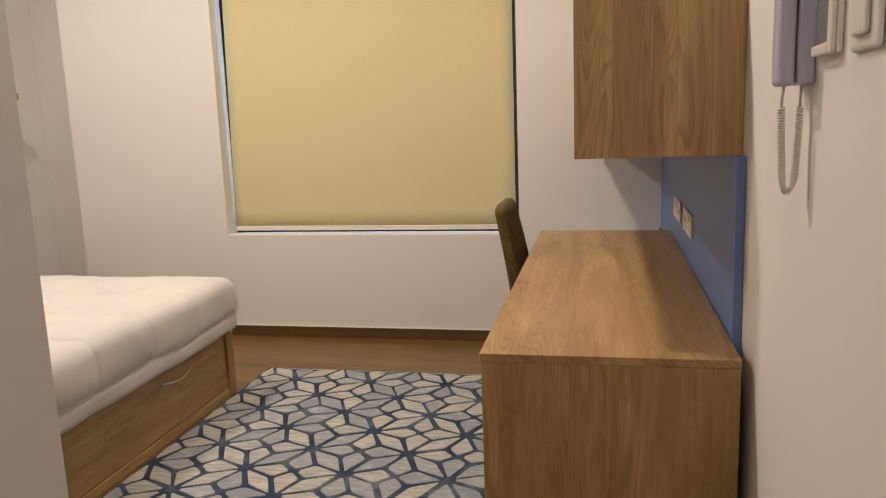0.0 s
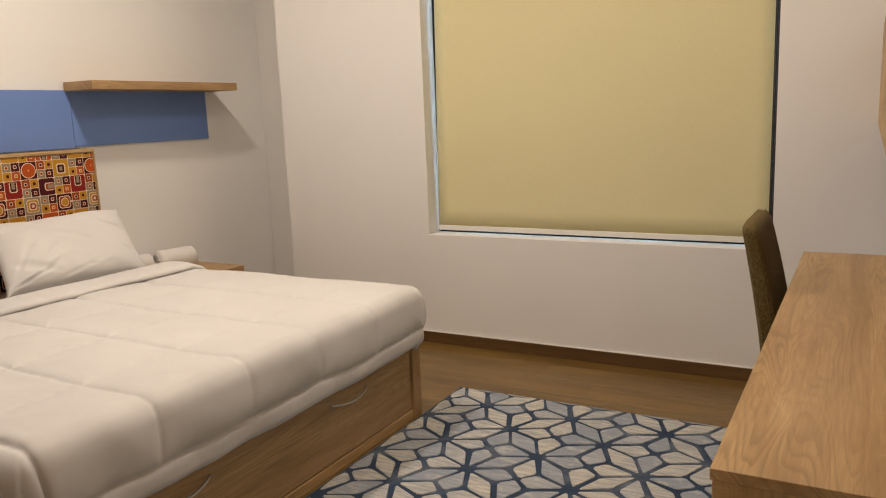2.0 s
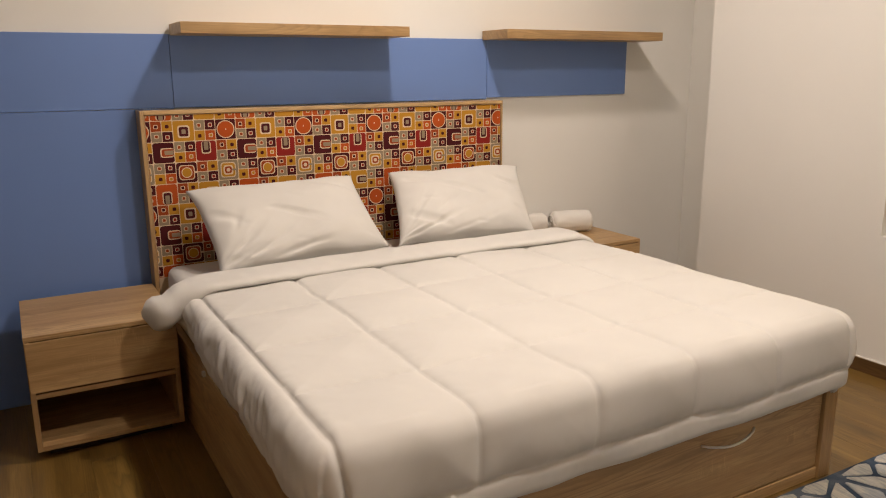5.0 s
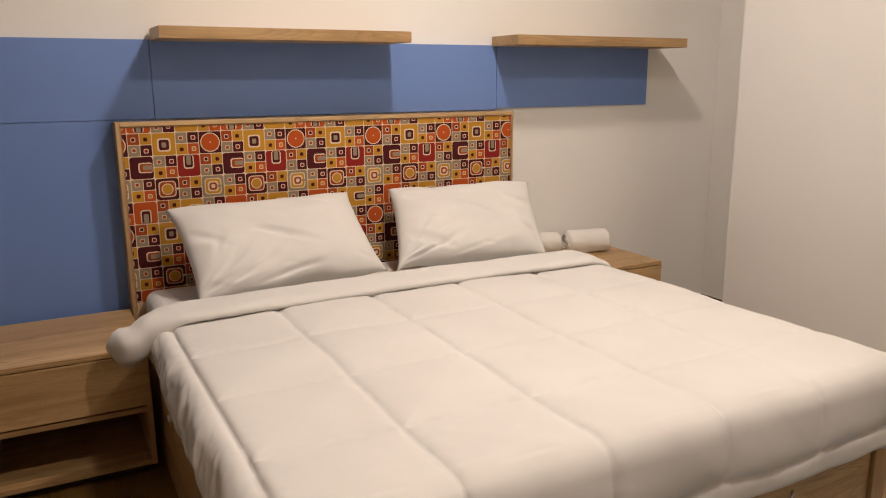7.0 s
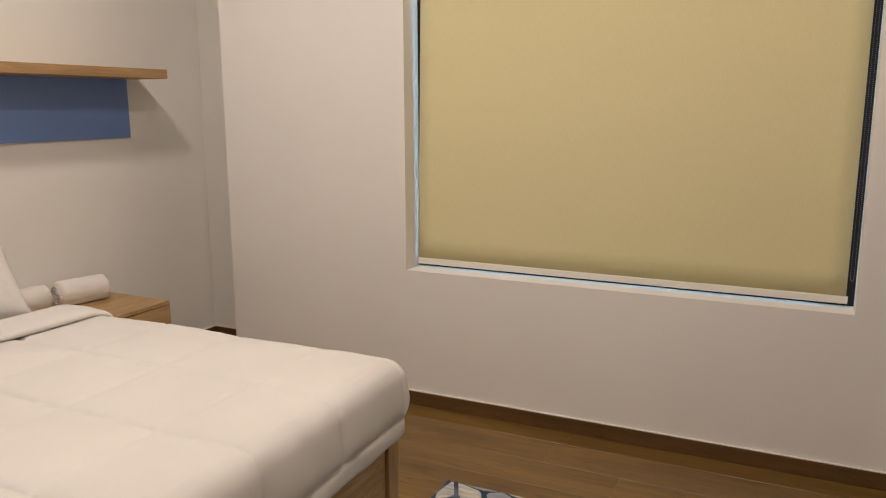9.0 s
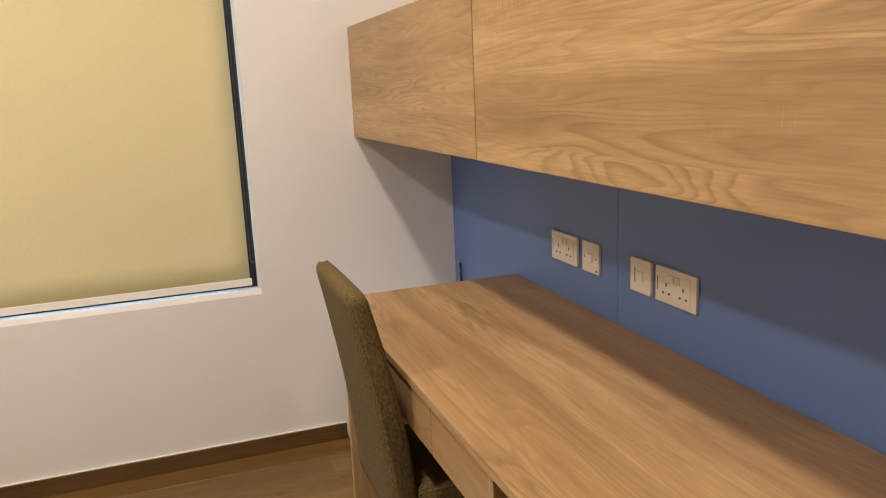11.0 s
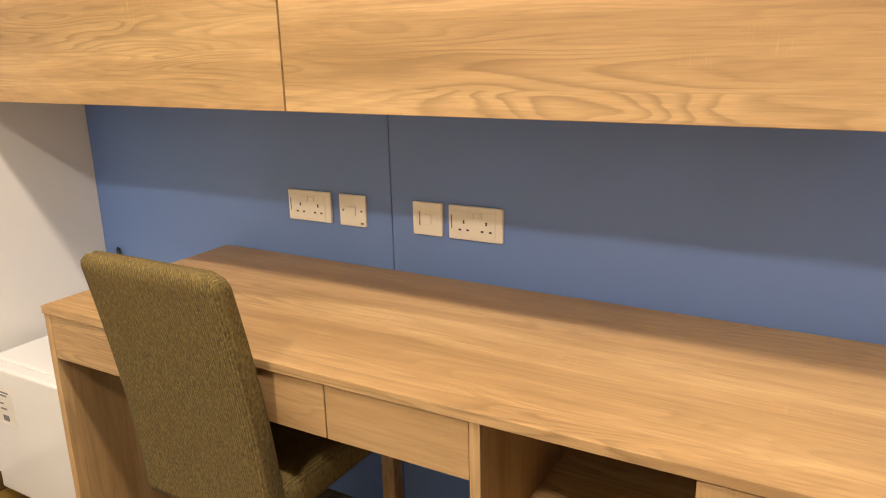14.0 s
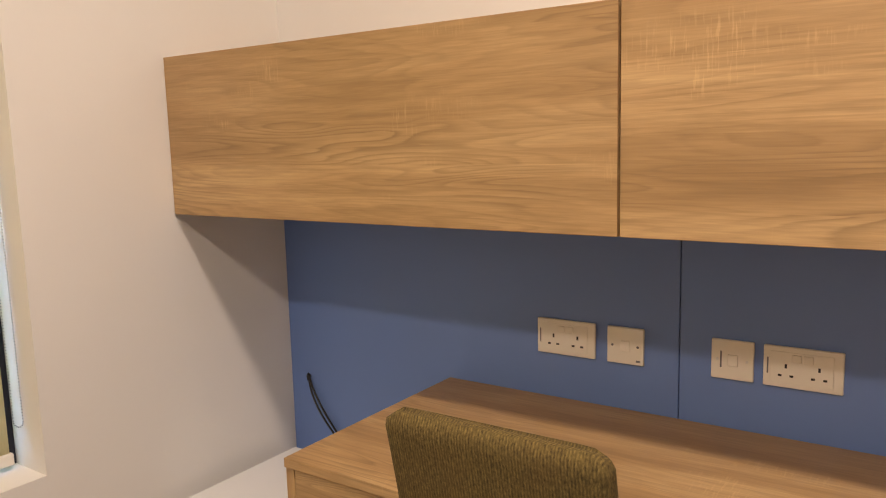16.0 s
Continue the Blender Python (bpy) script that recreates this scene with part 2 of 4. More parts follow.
def grid(nu, nv, f, wrap=False):
    """A sheet of (nu + 1) x (nv + 1) points from f(u, v), both 0 to 1."""
    bm = bmesh.new()
    vs = [[bm.verts.new(f(i / nu, j / nv)) for j in range(nv + (0 if wrap else 1))] for i in range(nu + 1)]
    n = nv if wrap else nv + 1
    for i in range(nu):
        for j in range(nv):
            bm.faces.new((vs[i][j], vs[i + 1][j], vs[i + 1][(j + 1) % n], vs[i][(j + 1) % n]))
    return bm


def thicken(bm, thickness):
    """Give a sheet a second side."""
    bm.normal_update()
    faces, rim = bm.faces[:], [e for e in bm.edges if e.is_boundary]
    twin = {v: bm.verts.new(v.co - v.normal * thickness) for v in bm.verts[:]}
    for f in faces:
        bm.faces.new([twin[v] for v in reversed(f.verts)])
    for e in rim:
        a, b = e.verts
        bm.faces.new((a, b, twin[b], twin[a]))


# ---- the room ----
WX, PX = -4.16, -4.145          # wall and blue panel behind the bed
RX = 0.022                      # wall behind the desk
CORNER, NICHE = -3.61, 0.44     # where the window wall steps back, and how far
W0, W1, SILL, HEAD = -2.594, -0.781, 0.638, 2.32
SOUTH = -6.0


def wall(name, lo, hi, label):
    return tagged(part(name, box(lo, hi), wall_white, None), label, "wall", kind="structure")


def window_wall():
    bm = bmesh.new()
    d = 0.24
    box((CORNER, 0, 0), (W0, d, CEILING), bm=bm)
    box((W1, 0, 0), (RX, d, CEILING), bm=bm)
    box((W0, 0, 0), (W1, d, SILL), bm=bm)
    box((W0, 0, HEAD), (W1, d, CEILING), bm=bm)
    bmesh.ops.remove_doubles(bm, verts=bm.verts, dist=1e-5)
    inner = [f for f in bm.faces if sum(1 for g in bm.faces if g is not f and (g.calc_center_median() - f.calc_center_median()).length < 1e-4)]
    bmesh.ops.delete(bm, geom=inner, context="FACES_ONLY")
    return tagged(part("wall_north", bm, wall_white, None), "white painted wall with a deep window opening", "wall", kind="structure")


wall_north = window_wall()
wall("wall_niche_side", (CORNER, 0.24, 0), (CORNER + 0.15, NICHE, CEILING), "white painted side of the wall's recess")
wall("wall_niche", (WX - 0.15, NICHE, 0), (CORNER + 0.15, NICHE + 0.15, CEILING), "white painted back of the wall's recess")
wall_west = wall("wall_west", (WX - 0.15, SOUTH, 0), (WX, NICHE, CEILING), "white painted wall behind the bed")
wall_east = wall("wall_east", (RX, SOUTH, 0), (RX + 0.15, 0.24, CEILING), "white painted wall behind the desk")
wall("wall_south", (WX - 0.15, SOUTH - 0.15, 0), (RX + 0.15, SOUTH, CEILING), "plain white painted wall")
ceiling = tagged(part("ceiling", box((WX - 0.15, SOUTH - 0.15, CEILING), (RX + 0.15, NICHE + 0.15, CEILING + 0.12)), ceiling_white, None), "plain white ceiling", "ceiling", kind="structure")
floor = tagged(part("floor", box((WX - 0.15, SOUTH - 0.15, -0.12), (RX + 0.15, NICHE + 0.15, -0.004)), dark_gap, None), "brown oak plank floor", "floor", kind="structure")


def baseboard(name, lo, hi, m):
    tagged(part(name, box(lo, hi, 0.002), m, None), "brown wooden skirting board along the wall", "skirting", kind="structure")
    # white strip that puts the top edge's highlight into colour
    tagged(part("trim", box((lo[0], lo[1] + 0.003 * (lo[1] > -0.5), hi[2] + 0.0004), (hi[0], hi[1], hi[2] + 0.005), 0.001, 1), white_plastic, None), "thin white highlight strip along the top of the skirting board", "trim", kind="structure")


SK = 0.064
baseboard("baseboard", (CORNER, -0.013, 0), (RX, -0.0005, SK), skirting_x)
baseboard("baseboard", (CORNER - 0.013, -0.013, 0), (CORNER - 0.0005, NICHE - 0.013, SK), skirting_y)
baseboard("baseboard", (WX + 0.0005, NICHE - 0.013, 0), (CORNER - 0.0005, NICHE - 0.0005, SK), skirting_x)
baseboard("baseboard", (WX + 0.0005, -0.9, 0), (WX + 0.013, NICHE - 0.0135, SK), skirting_y)
baseboard("baseboard", (RX - 0.013, SOUTH, 0), (RX - 0.0005, -2.6, SK), skirting_y)


def window():
    w = thing("window_1", ((W0 + W1) / 2, 0.17, SILL), "dark aluminium window behind a roller blind", "window", kind="structure")
    t = 0.046
    bm = bmesh.new()
    for lo, hi in (((W0, 0.132, SILL), (W0 + t, 0.205, HEAD)), ((W1 - t, 0.132, SILL), (W1, 0.205, HEAD)),
                   ((W0 + t, 0.132, SILL), (W1 - t, 0.205, SILL + t * 0.6)), ((W0 + t, 0.132, HEAD - t), (W1 - t, 0.205, HEAD))):
        box(lo, hi, 0.003, bm=bm)
    part("window_frame", bm, frame_dark, w)
    p = part("pane", box((W0 + t, 0.178, SILL + t * 0.6), (W1 - t, 0.183, HEAD - t)), glass, w)
    p.visible_shadow = False


window()


def blind():
    b = thing("roller_blind", (-1.68, 0.1, HEAD), "lowered yellow fabric roller blind in the window opening", "blind")
    x0, x1 = -2.583, -0.810
    z0 = 0.674

    def sheet(u, v):
        # hangs a little askew, so that the gap widens upwards on one side
        x = x0 + (x1 - x0) * u + (1 - u) * 0.030 * v
        return (x, 0.100 + 0.0025 * math.sin(u * 9 + v * 2) * (1 - v), z0 + (HEAD - 0.05 - z0) * v)
    bm = grid(24, 16, sheet)
    thicken(bm, 0.0012)
    part("fabric", bm, blind_fabric, b, smooth=True)
    part("bottom_rail", box((x0, 0.092, 0.653), (x1 + 0.006, 0.108, 0.681), 0.003), white_plastic, b, "white bottom rail")
    part("roller", rod((W0 + 0.02, 0.085, HEAD - 0.04), (W1 - 0.02, 0.085, HEAD - 0.04), 0.022, 16), white_plastic, b)
    bm = bmesh.new()
    bead = [(0, 0, 1), (0.87, 0, -0.3), (-0.43, 0.75, -0.3), (-0.43, -0.75, -0.3)]
    path = []
    n = 200
    for i in range(n):
        z = 0.76 + (HEAD - 0.1 - 0.76) * i / n
        path.append((W1 - 0.012, 0.058, z))
        path.append((W1 - 0.022, 0.082, z))
    for i in range(9):
        a = math.pi * i / 8
        path.append((W1 - 0.017 + 0.005 * math.cos(a), 0.070 - 0.012 * math.cos(a), 0.76 - 0.014 * math.sin(a)))
    for p in path:
        vs = [bm.verts.new((p[0] + 0.0027 * q[0], p[1] + 0.0027 * q[1], p[2] + 0.0027 * q[2])) for q in bead]
        for tri in ((0, 1, 2), (0, 2, 3), (0, 3, 1), (1, 3, 2)):
            bm.faces.new([vs[k] for k in tri])
    part("bead_chain", bm, chain_metal, b, "fine metal bead chain loop")


blind()


def ceiling_lamp(x, y, watts, wide):
    d = thing("ceiling_light", (x, y, CEILING), "unseen round white recessed ceiling lamp", "lamp", "ceiling lamps")
    r = wide / 2 + 0.012

    def lip(u, v):
        k = r + 0.014 * math.cos(v * math.pi)
        return (x + k * math.cos(u * 2 * math.pi), y + k * math.sin(u * 2 * math.pi), CEILING - 0.006 * math.sin(v * math.pi))
    part("trim_ring", grid(32, 4, lip), white_plastic, d, smooth=True)
    lamp = bpy.data.lights.new("lamp_disc", "AREA")
    lamp.shape, lamp.size, lamp.spread = "DISK", wide, radians(174)
    lamp.energy, lamp.color = watts, WARM
    ob = new("lamp_disc", lamp)
    ob.location = (0, 0, -0.012)
    ob.parent = d


for row in CEILING_LAMPS:
    ceiling_lamp(*row)

# ---- blue wall panels ----


def blue_panel(y0, y1, z0, z1, face, back):
    t = thing("wall_panel", (back, (y0 + y1) / 2, z0), "matt blue laminate wall panel", "wall panel", "blue wall panels")
    part("board", box((back, y0, z0), (face, y1, z1), 0.0012, 1), blue_laminate, t)


for y0, y1, z0, z1 in ((-1.066, -0.104, 1.219, 1.517), (-2.655, -1.068, 1.212, 1.517), (-4.6, -2.657, 1.212, 1.517), (-4.6, -2.657, 0.0, 1.210)):
    blue_panel(y0, y1, z0, z1, PX, WX + 0.0008)
for y0, y1 in ((-1.205, -0.0015), (-2.40, -1.207)):
    blue_panel(y0, y1, 0.0, 1.202, 0.0, RX - 0.0008)

# ---- shelves over the bed ----


def wall_shelf(y0, y1):
    s = thing("wall_shelf", (PX, (y0 + y1) / 2, 1.51), "empty oak laminate floating wall shelf", "shelf", "floating shelves")
    part("board", box((PX + 0.0005, y0, 1.512), (-3.915, y1, 1.557), 0.0015), oak_y, s)


wall_shelf(-2.650, -1.634)
wall_shelf(-1.096, -0.054)

# ---- bed ----
BY0, BY1, FOOT = -2.79, -0.972, -2.105
bed = thing("bed", (-3.1, -1.9, 0), "oak laminate double bed with drawers in the foot", "bed")
part("side_panel", box((-4.03, BY0, 0), (FOOT - 0.03, BY0 + 0.025, 0.34), 0.002), oak_x, bed)
part("side_panel", box((-4.03, BY1 - 0.025, 0), (FOOT - 0.03, BY1, 0.34), 0.002), oak_x, bed)
for y in (BY0, BY1 - 0.062):
    part("post", box((FOOT - 0.03, y, 0), (FOOT, y + 0.062, 0.36), 0.002), oak_z, bed)
part("slat_base", box((-4.03, BY0 + 0.026, 0.28), (FOOT - 0.03, BY1 - 0.026, 0.32)), oak_x, bed)
part("plinth", box((FOOT - 0.035, BY0 + 0.063, 0), (FOOT - 0.008, BY1 - 0.063, 0.04), 0.0015), oak_y, bed)
d = part("drawer", box((FOOT - 0.032, BY0 + 0.065, 0.045), (FOOT - 0.012, BY1 - 0.065, 0.33), 0.0015), oak_y, bed)
for hy in (-2.325, -1.488):
    pts = [(FOOT - 0.012 + 0.026 * math.sin(math.pi * k / 14) ** 0.6, hy - 0.117 + 0.234 * k / 14, 0.266 - 0.016 * math.sin(math.pi * k / 14)) for k in range(15)]
    part("handle", tube(pts, 0.0042), steel, d, "bowed brushed steel handle", smooth=True)


def headboard():
    y0, y1, z1 = -2.815, -1.034, 1.207
    x0, x1 = PX + 0.001, -4.045
    h = thing("headboard", (x0, (y0 + y1) / 2, 0), "oak framed headboard with retro geometric red and mustard fabric", "headboard")
    part("backing", box((x0, y0 + 0.016, 0.05), (x1 - 0.022, y1 - 0.016, z1 - 0.016)), oak_y, h)
    part("side_rail", box((x0, y0, 0.05), (x1 + 0.004, y0 + 0.016, z1), 0.0015), oak_z, h)
    part("side_rail", box((x0, y1 - 0.008, 0.05), (x1 + 0.004, y1, z1), 0.0015), oak_z, h)
    part("top_rail", box((x0, y0 + 0.0165, z1 - 0.016), (x1 + 0.004, y1 - 0.0085, z1), 0.0015), oak_y, h)
    pad = part("padded_panel", box((x1 - 0.021, y0 + 0.017, 0.3), (x1 - 0.003, y1 - 0.009, z1 - 0.017), 0.004), FABRIC["cream"], h, "cream ground of the printed fabric")
    retro_print(pad, x1 - 0.003, y0 + 0.02, y1 - 0.012, 0.50, z1 - 0.02)


FABRIC = {k: cloth("fabric_" + k, c, 420, bump=0.25, vary=0.10, sheen=0.0) for k, c in {
    "cream": (0.66, 0.52, 0.36), "mustard": (0.47, 0.23, 0.025), "orange": (0.42, 0.075, 0.013), "maroon": (0.065, 0.009, 0.011),
    "red": (0.24, 0.018, 0.014), "grey": (0.27, 0.21, 0.14), "rust": (0.30, 0.055, 0.014)}.items()}


def retro_print(parent, x, y0, y1, z0, z1):
    """Printed cloth: big motifs in a checker with fours of small framed squares, four cells to the repeat."""
    names = list(FABRIC)
    bm = bmesh.new()
    cell = 0.0880
    yc, zc = -2.117, 1.120      # middle of one circle motif
    rnd = random.Random(4)

    def shape(cy, cz, hw, hh, round_, color, level, n=5):
        """A rounded rectangle, cut at the edges of the cloth."""
        pts = []
        r = round_ * min(hw, hh)
        for q, (sy, sz) in enumerate(((1, 1), (-1, 1), (-1, -1), (1, -1))):
            for k in range(n):
                a = math.pi / 2 * (q + k / (n - 1))
                pts.append((cy + sy * (hw - r) + r * math.cos(a), cz + sz * (hh - r) + r * math.sin(a)))
        pts = [(min(max(a, y0), y1), min(max(b, z0), z1)) for a, b in pts]
        keep = []
        for p in pts:
            if not keep or abs(p[0] - keep[-1][0]) + abs(p[1] - keep[-1][1]) > 1e-5:
                keep.append(p)
        if len(keep) > 1 and abs(keep[0][0] - keep[-1][0]) + abs(keep[0][1] - keep[-1][1]) < 1e-5:
            keep.pop()
        area = sum(a[0] * b[1] - b[0] * a[1] for a, b in zip(keep, keep[1:] + keep[:1]))
        if len(keep) < 3 or abs(area) < 1e-6:
            return
        f = bm.faces.new([bm.verts.new((x + 0.0004 * level, a, b)) for a, b in keep])
        f.material_index = names.index(color)

    def small(cy, cz, k):
        bg = ("rust", "mustard", "grey", "maroon", "orange", "red")[k]
        core = {"rust": "maroon", "mustard": "maroon", "grey": "rust", "maroon": "red", "orange": "mustard", "red": "mustard"}[bg]
        shape(cy, cz, 0.0206, 0.0206, 0.15, bg, 1)
        jy, jz = rnd.uniform(-0.002, 0.002), rnd.uniform(-0.002, 0.002)
        if bg == "mustard":
            shape(cy + jy, cz + jz, 0.0075, 0.0075, 0.6, "maroon", 2)
            return
        shape(cy + jy, cz + jz, 0.0088, 0.0088, 0.5, "cream", 2)
        shape(cy + jy, cz + jz, 0.0060, 0.0060, 0.5, core, 3)

    def motif(kind, cy, cz):
        h = 0.0424
        if kind == "circle":
            shape(cy, cz, h, h, 0.08, "maroon", 1)
            shape(cy, cz, 0.0385, 0.0385, 1, "cream", 2, 9)
            shape(cy, cz, 0.0345, 0.0345, 1, "orange", 3, 9)
            shape(cy, cz, 0.003, 0.003, 1, "cream", 4)
        elif kind == "square":
            shape(cy, cz, h, h, 0.15, "mustard", 1)
            shape(cy, cz - 0.003, 0.025, 0.026, 0.4, "cream", 2)
            shape(cy, cz - 0.003, 0.019, 0.020, 0.4, "maroon", 3)
            shape(cy, cz - 0.003, 0.0085, 0.010, 0.5, "grey", 4)
        elif kind == "ring":
            shape(cy, cz, h, h, 0.2, "grey", 1)
            shape(cy, cz, 0.033, 0.033, 0.4, "cream", 2)
            shape(cy, cz, 0.029, 0.029, 0.4, "mustard", 3)
            shape(cy, cz, 0.021, 0.021, 0.5, "cream", 4)
            shape(cy, cz, 0.015, 0.015, 0.6, "rust", 5)
            shape(cy, cz, 0.008, 0.008, 0.8, "cream", 6)
            shape(cy + 0.024, cz, 0.008, 0.004, 0.2, "grey", 7)
        elif kind == "target":
            shape(cy, cz, h, h, 0.25, "maroon", 1)
            shape(cy, cz, 0.033, 0.032, 0.45, "cream", 2)
            shape(cy, cz, 0.029, 0.028, 0.45, "rust", 3)
            shape(cy, cz, 0.0225, 0.0225, 1, "cream", 4, 8)
            shape(cy, cz, 0.019, 0.019, 1, "mustard", 5, 8)
            shape(cy + 0.036, cz, 0.006, 0.004, 0.2, "cream", 6)
        elif kind in ("c_dark", "c_yellow"):
            shape(cy, cz, h, h, 0.25, "maroon" if kind == "c_dark" else "mustard", 1)
            shape(cy + 0.014, cz, 0.0265, 0.020, 0.5, "cream", 2)
            shape(cy + 0.0165, cz, 0.024, 0.0155, 0.5, "rust" if kind == "c_dark" else "maroon", 3)
            shape(cy + 0.022, cz, 0.0185, 0.009, 0.5, "grey", 4)
        else:
            up = 1 if kind == "u_red" else -1
            shape(cy, cz, h, h, 0.25, "red" if up == 1 else "orange", 1)
            shape(cy, cz + up * 0.014, 0.020, 0.0265, 0.5, "cream", 2)
            shape(cy, cz + up * 0.0165, 0.0155, 0.024, 0.5, "maroon", 3)
            shape(cy, cz + up * 0.022, 0.009, 0.0185, 0.5, "grey", 4)

    rows = (("circle", None, "square", None), (None, "c_dark", None, "u_red"), ("ring", None, "target", None), (None, "n_orange", None, "c_yellow"))
    for r in range(-2, 9):
        for c in range(-9, 14):
            cy, cz = yc + c * cell, zc - r * cell
            if cy + 0.05 < y0 or cy - 0.05 > y1 or cz + 0.05 < z0 or cz - 0.05 > z1:
                continue
            kind = rows[r % 4][c % 4]
            if kind:
                motif(kind, cy, cz)
            else:
                order = [0, 1, 2, 3] if (r + c) % 4 == 1 else [2, 3, 1, 4] if (r + c) % 4 == 3 else [1, 5, 0, 3]
                for k, (a, b) in enumerate(((-1, 1), (1, 1), (-1, -1), (1, -1))):
                    small(cy + a * cell / 4, cz + b * cell / 4, order[k])
    tagged(part("fabric_print", bm, [FABRIC[n] for n in names], parent, "retro geometric print in red, mustard and maroon"), kind="stuff")


headboard()


def mattress():
    m = thing("mattress", (-3.1, -1.9, 0.32), "white mattress with a fitted cotton sheet on the bed", "mattress")
    part("core", box((-4.035, BY0 + 0.02, 0.322), (FOOT - 0.03, BY1 - 0.02, 0.555), 0.045, 4), linen, m, smooth=True)


mattress()


def duvet():
    d = thing("duvet", (-2.9, -1.9, 0.56), "white quilted duvet spread over the bed, folded back at the head", "duvet")
    x_head, x_foot = -3.50, -2.133
    ya, yb = -2.745, -1.038
    top, r = 0.598, 0.066
    hang_foot, hang_side = 0.245, 0.180
    lu = (x_foot - x_head) + hang_foot + r
    lv = (yb - ya) + 2 * (hang_side + r)

    def bend(over):
        """How far out and down a sheet goes, over that far past the edge."""
        if over <= 0:
            return 0.0, 0.0
        arc = r * math.pi / 2
        if over < arc:
            a = over / r
            return r * math.sin(a), r * (1 - math.cos(a))
        return r, r + (over - arc)

    def seam(v, at, step):
        k = (v - at) / step
        return abs(k - round(k)) * step

    def sheet(u, v):
        s = x_head + u * lu
        w = ya - hang_side - r + v * lv
        du = max(0.0, s - x_foot)
        dv = max(0.0, ya - w, w - yb)
        side = -1 if w < ya else 1
        near_side = w < ya
        full = hang_foot + r if du > dv else hang_side + r
        over = min((du ** 3 + dv ** 3) ** (1 / 3), full)
        out, down = bend(over)
        x, y, z = min(s, x_foot), min(max(w, ya), yb), top - down
        n = math.hypot(du, dv) or 1.0
        dx, dy = du / n, side * dv / n
        x += out * dx
        y += out * dy
        a = min(over / r, math.pi / 2)
        # stitched seams, a little wavering, with a border strip outside the outermost ones
        sw = s + 0.006 * noise.noise((w * 4, s, 3.0))
        ww = w + 0.006 * noise.noise((s * 4, w, 6.0))
        hem_side = abs(w - (-2.772) - 0.008 * noise.noise((s * 3, 0, 2.0)))
        hem_foot = abs(s - x_foot - hang_foot - r + 0.088 + 0.012 * noise.noise((w * 3, 0, 8.0)) + 0.005 * noise.noise((w * 10, 0, 3.0)))
        border = w < -2.772 or s > x_foot + hang_foot + r - 0.088
        cross = seam(sw, -2.36, 0.345) if du < 0.03 else 1.0
        length = seam(ww, -2.07, 0.350)
        if near_side and border:
            cross = length = 1.0
        if border and du > dv:
            cross = length = 1.0
        gap = min(cross, length, hem_side, hem_foot)
        deep = 0.006 if gap == cross else 0.011 if gap == length else 0.016 if gap == hem_side else 0.010
        d = deep * (1 - math.exp(-gap / 0.010)) - deep + 0.012 * min(1, gap / 0.16) ** 0.8
        # the cloth gathers where it is stitched
        d += 0.0022 * noise.noise((s * 34, w * 34, 1.0)) * math.exp(-gap / 0.035)
        d += 0.010 * noise.noise((s * 2.3, w * 2.3, 0.3)) + 0.0025 * noise.noise((s * 9, w * 9, 2.0))
        hang = min(1, over / 0.06)
        rest = max(0.0, full - over)
        if near_side and dv > du:
            # the hanging side: slanting folds, finer towards the head
            head = min(1, max(0, (x_foot - s) / 1.2))
            warp = noise.noise((s * 2.6, w * 2.6, 11.0))
            slant = noise.noise((s * 4.5 + w * 8 + warp * 1.6, w * 3.5 - s * 1.5, 5.0))
            fine = abs(noise.noise((s * 11 + w * 17 + warp * 4, w * 8 - s * 4, 7.0)))
            loose = min(1, max(0, (over - 0.045) / 0.10))
            d += loose * dy * dy * (0.022 * math.sin(math.pi * min(1, over / full)) + (0.010 + 0.012 * head) * slant + (0.008 + 0.026 * head) * (fine - 0.25) + 0.005 * noise.noise((s * 40 + w * 30, w * 18, 1.0)))
            z += hang * dy * dy * (0.030 * noise.noise((s * 2.2, 0.0, 4.0)) * over / full + 0.035 * head * over / full)
        if du > 0:
            d += hang * dx * dx * (0.020 * math.sin(math.pi * min(1, over / full)) + 0.006 * noise.noise((s * 7, w * 7, 9.0)))
            z += 0.022 * dx * dx * noise.noise((w * 2.4, 0.0, 6.0)) * over / full
        if not near_side:
            d += hang * 0.006 * noise.noise((s * 5, w * 5, 9.0))
        # the lower edge rolls inwards
        d -= 0.030 * max(0, 1 - rest / 0.035) ** 2 * hang
        sa = math.sin(a)
        return (x + d * sa * dx, y + d * sa * dy, z + d * math.cos(a))
    bm = grid(300, 340, sheet)
    thicken(bm, 0.014)
    part("quilt", bm, linen, d, smooth=True)

    def cuff(u, v):
        # the duvet's head end, turned back; its one end hangs over the edge in a loose roll
        y = -2.945 + u * 1.975
        a = v * 2 * math.pi
        end = min(u, 1 - u)
        tail = max(0, 1 - u / 0.115)
        taper = 0.35 + 0.65 * math.sqrt(max(0, 1 - (1 - min(1, end / 0.022)) ** 2))
        droop = 0.085 * min(1, tail * 1.4) ** 1.4 + 0.05 * max(0, 1 - (1 - u) / 0.06) ** 1.6
        x = -3.428 - 0.03 * math.sin(u * 3.0) + 0.012 * noise.noise((y * 2, 0, 1))
        wide = 0.100 - 0.040 * tail
        high = 0.023 + 0.036 * min(1, tail * 2)
        c, s = math.cos(a), math.sin(a)
        px = x + taper * wide * math.copysign(abs(c) ** 0.8, c)
        pz = 0.614 + taper * high * math.copysign(abs(s) ** 0.9, s) - droop
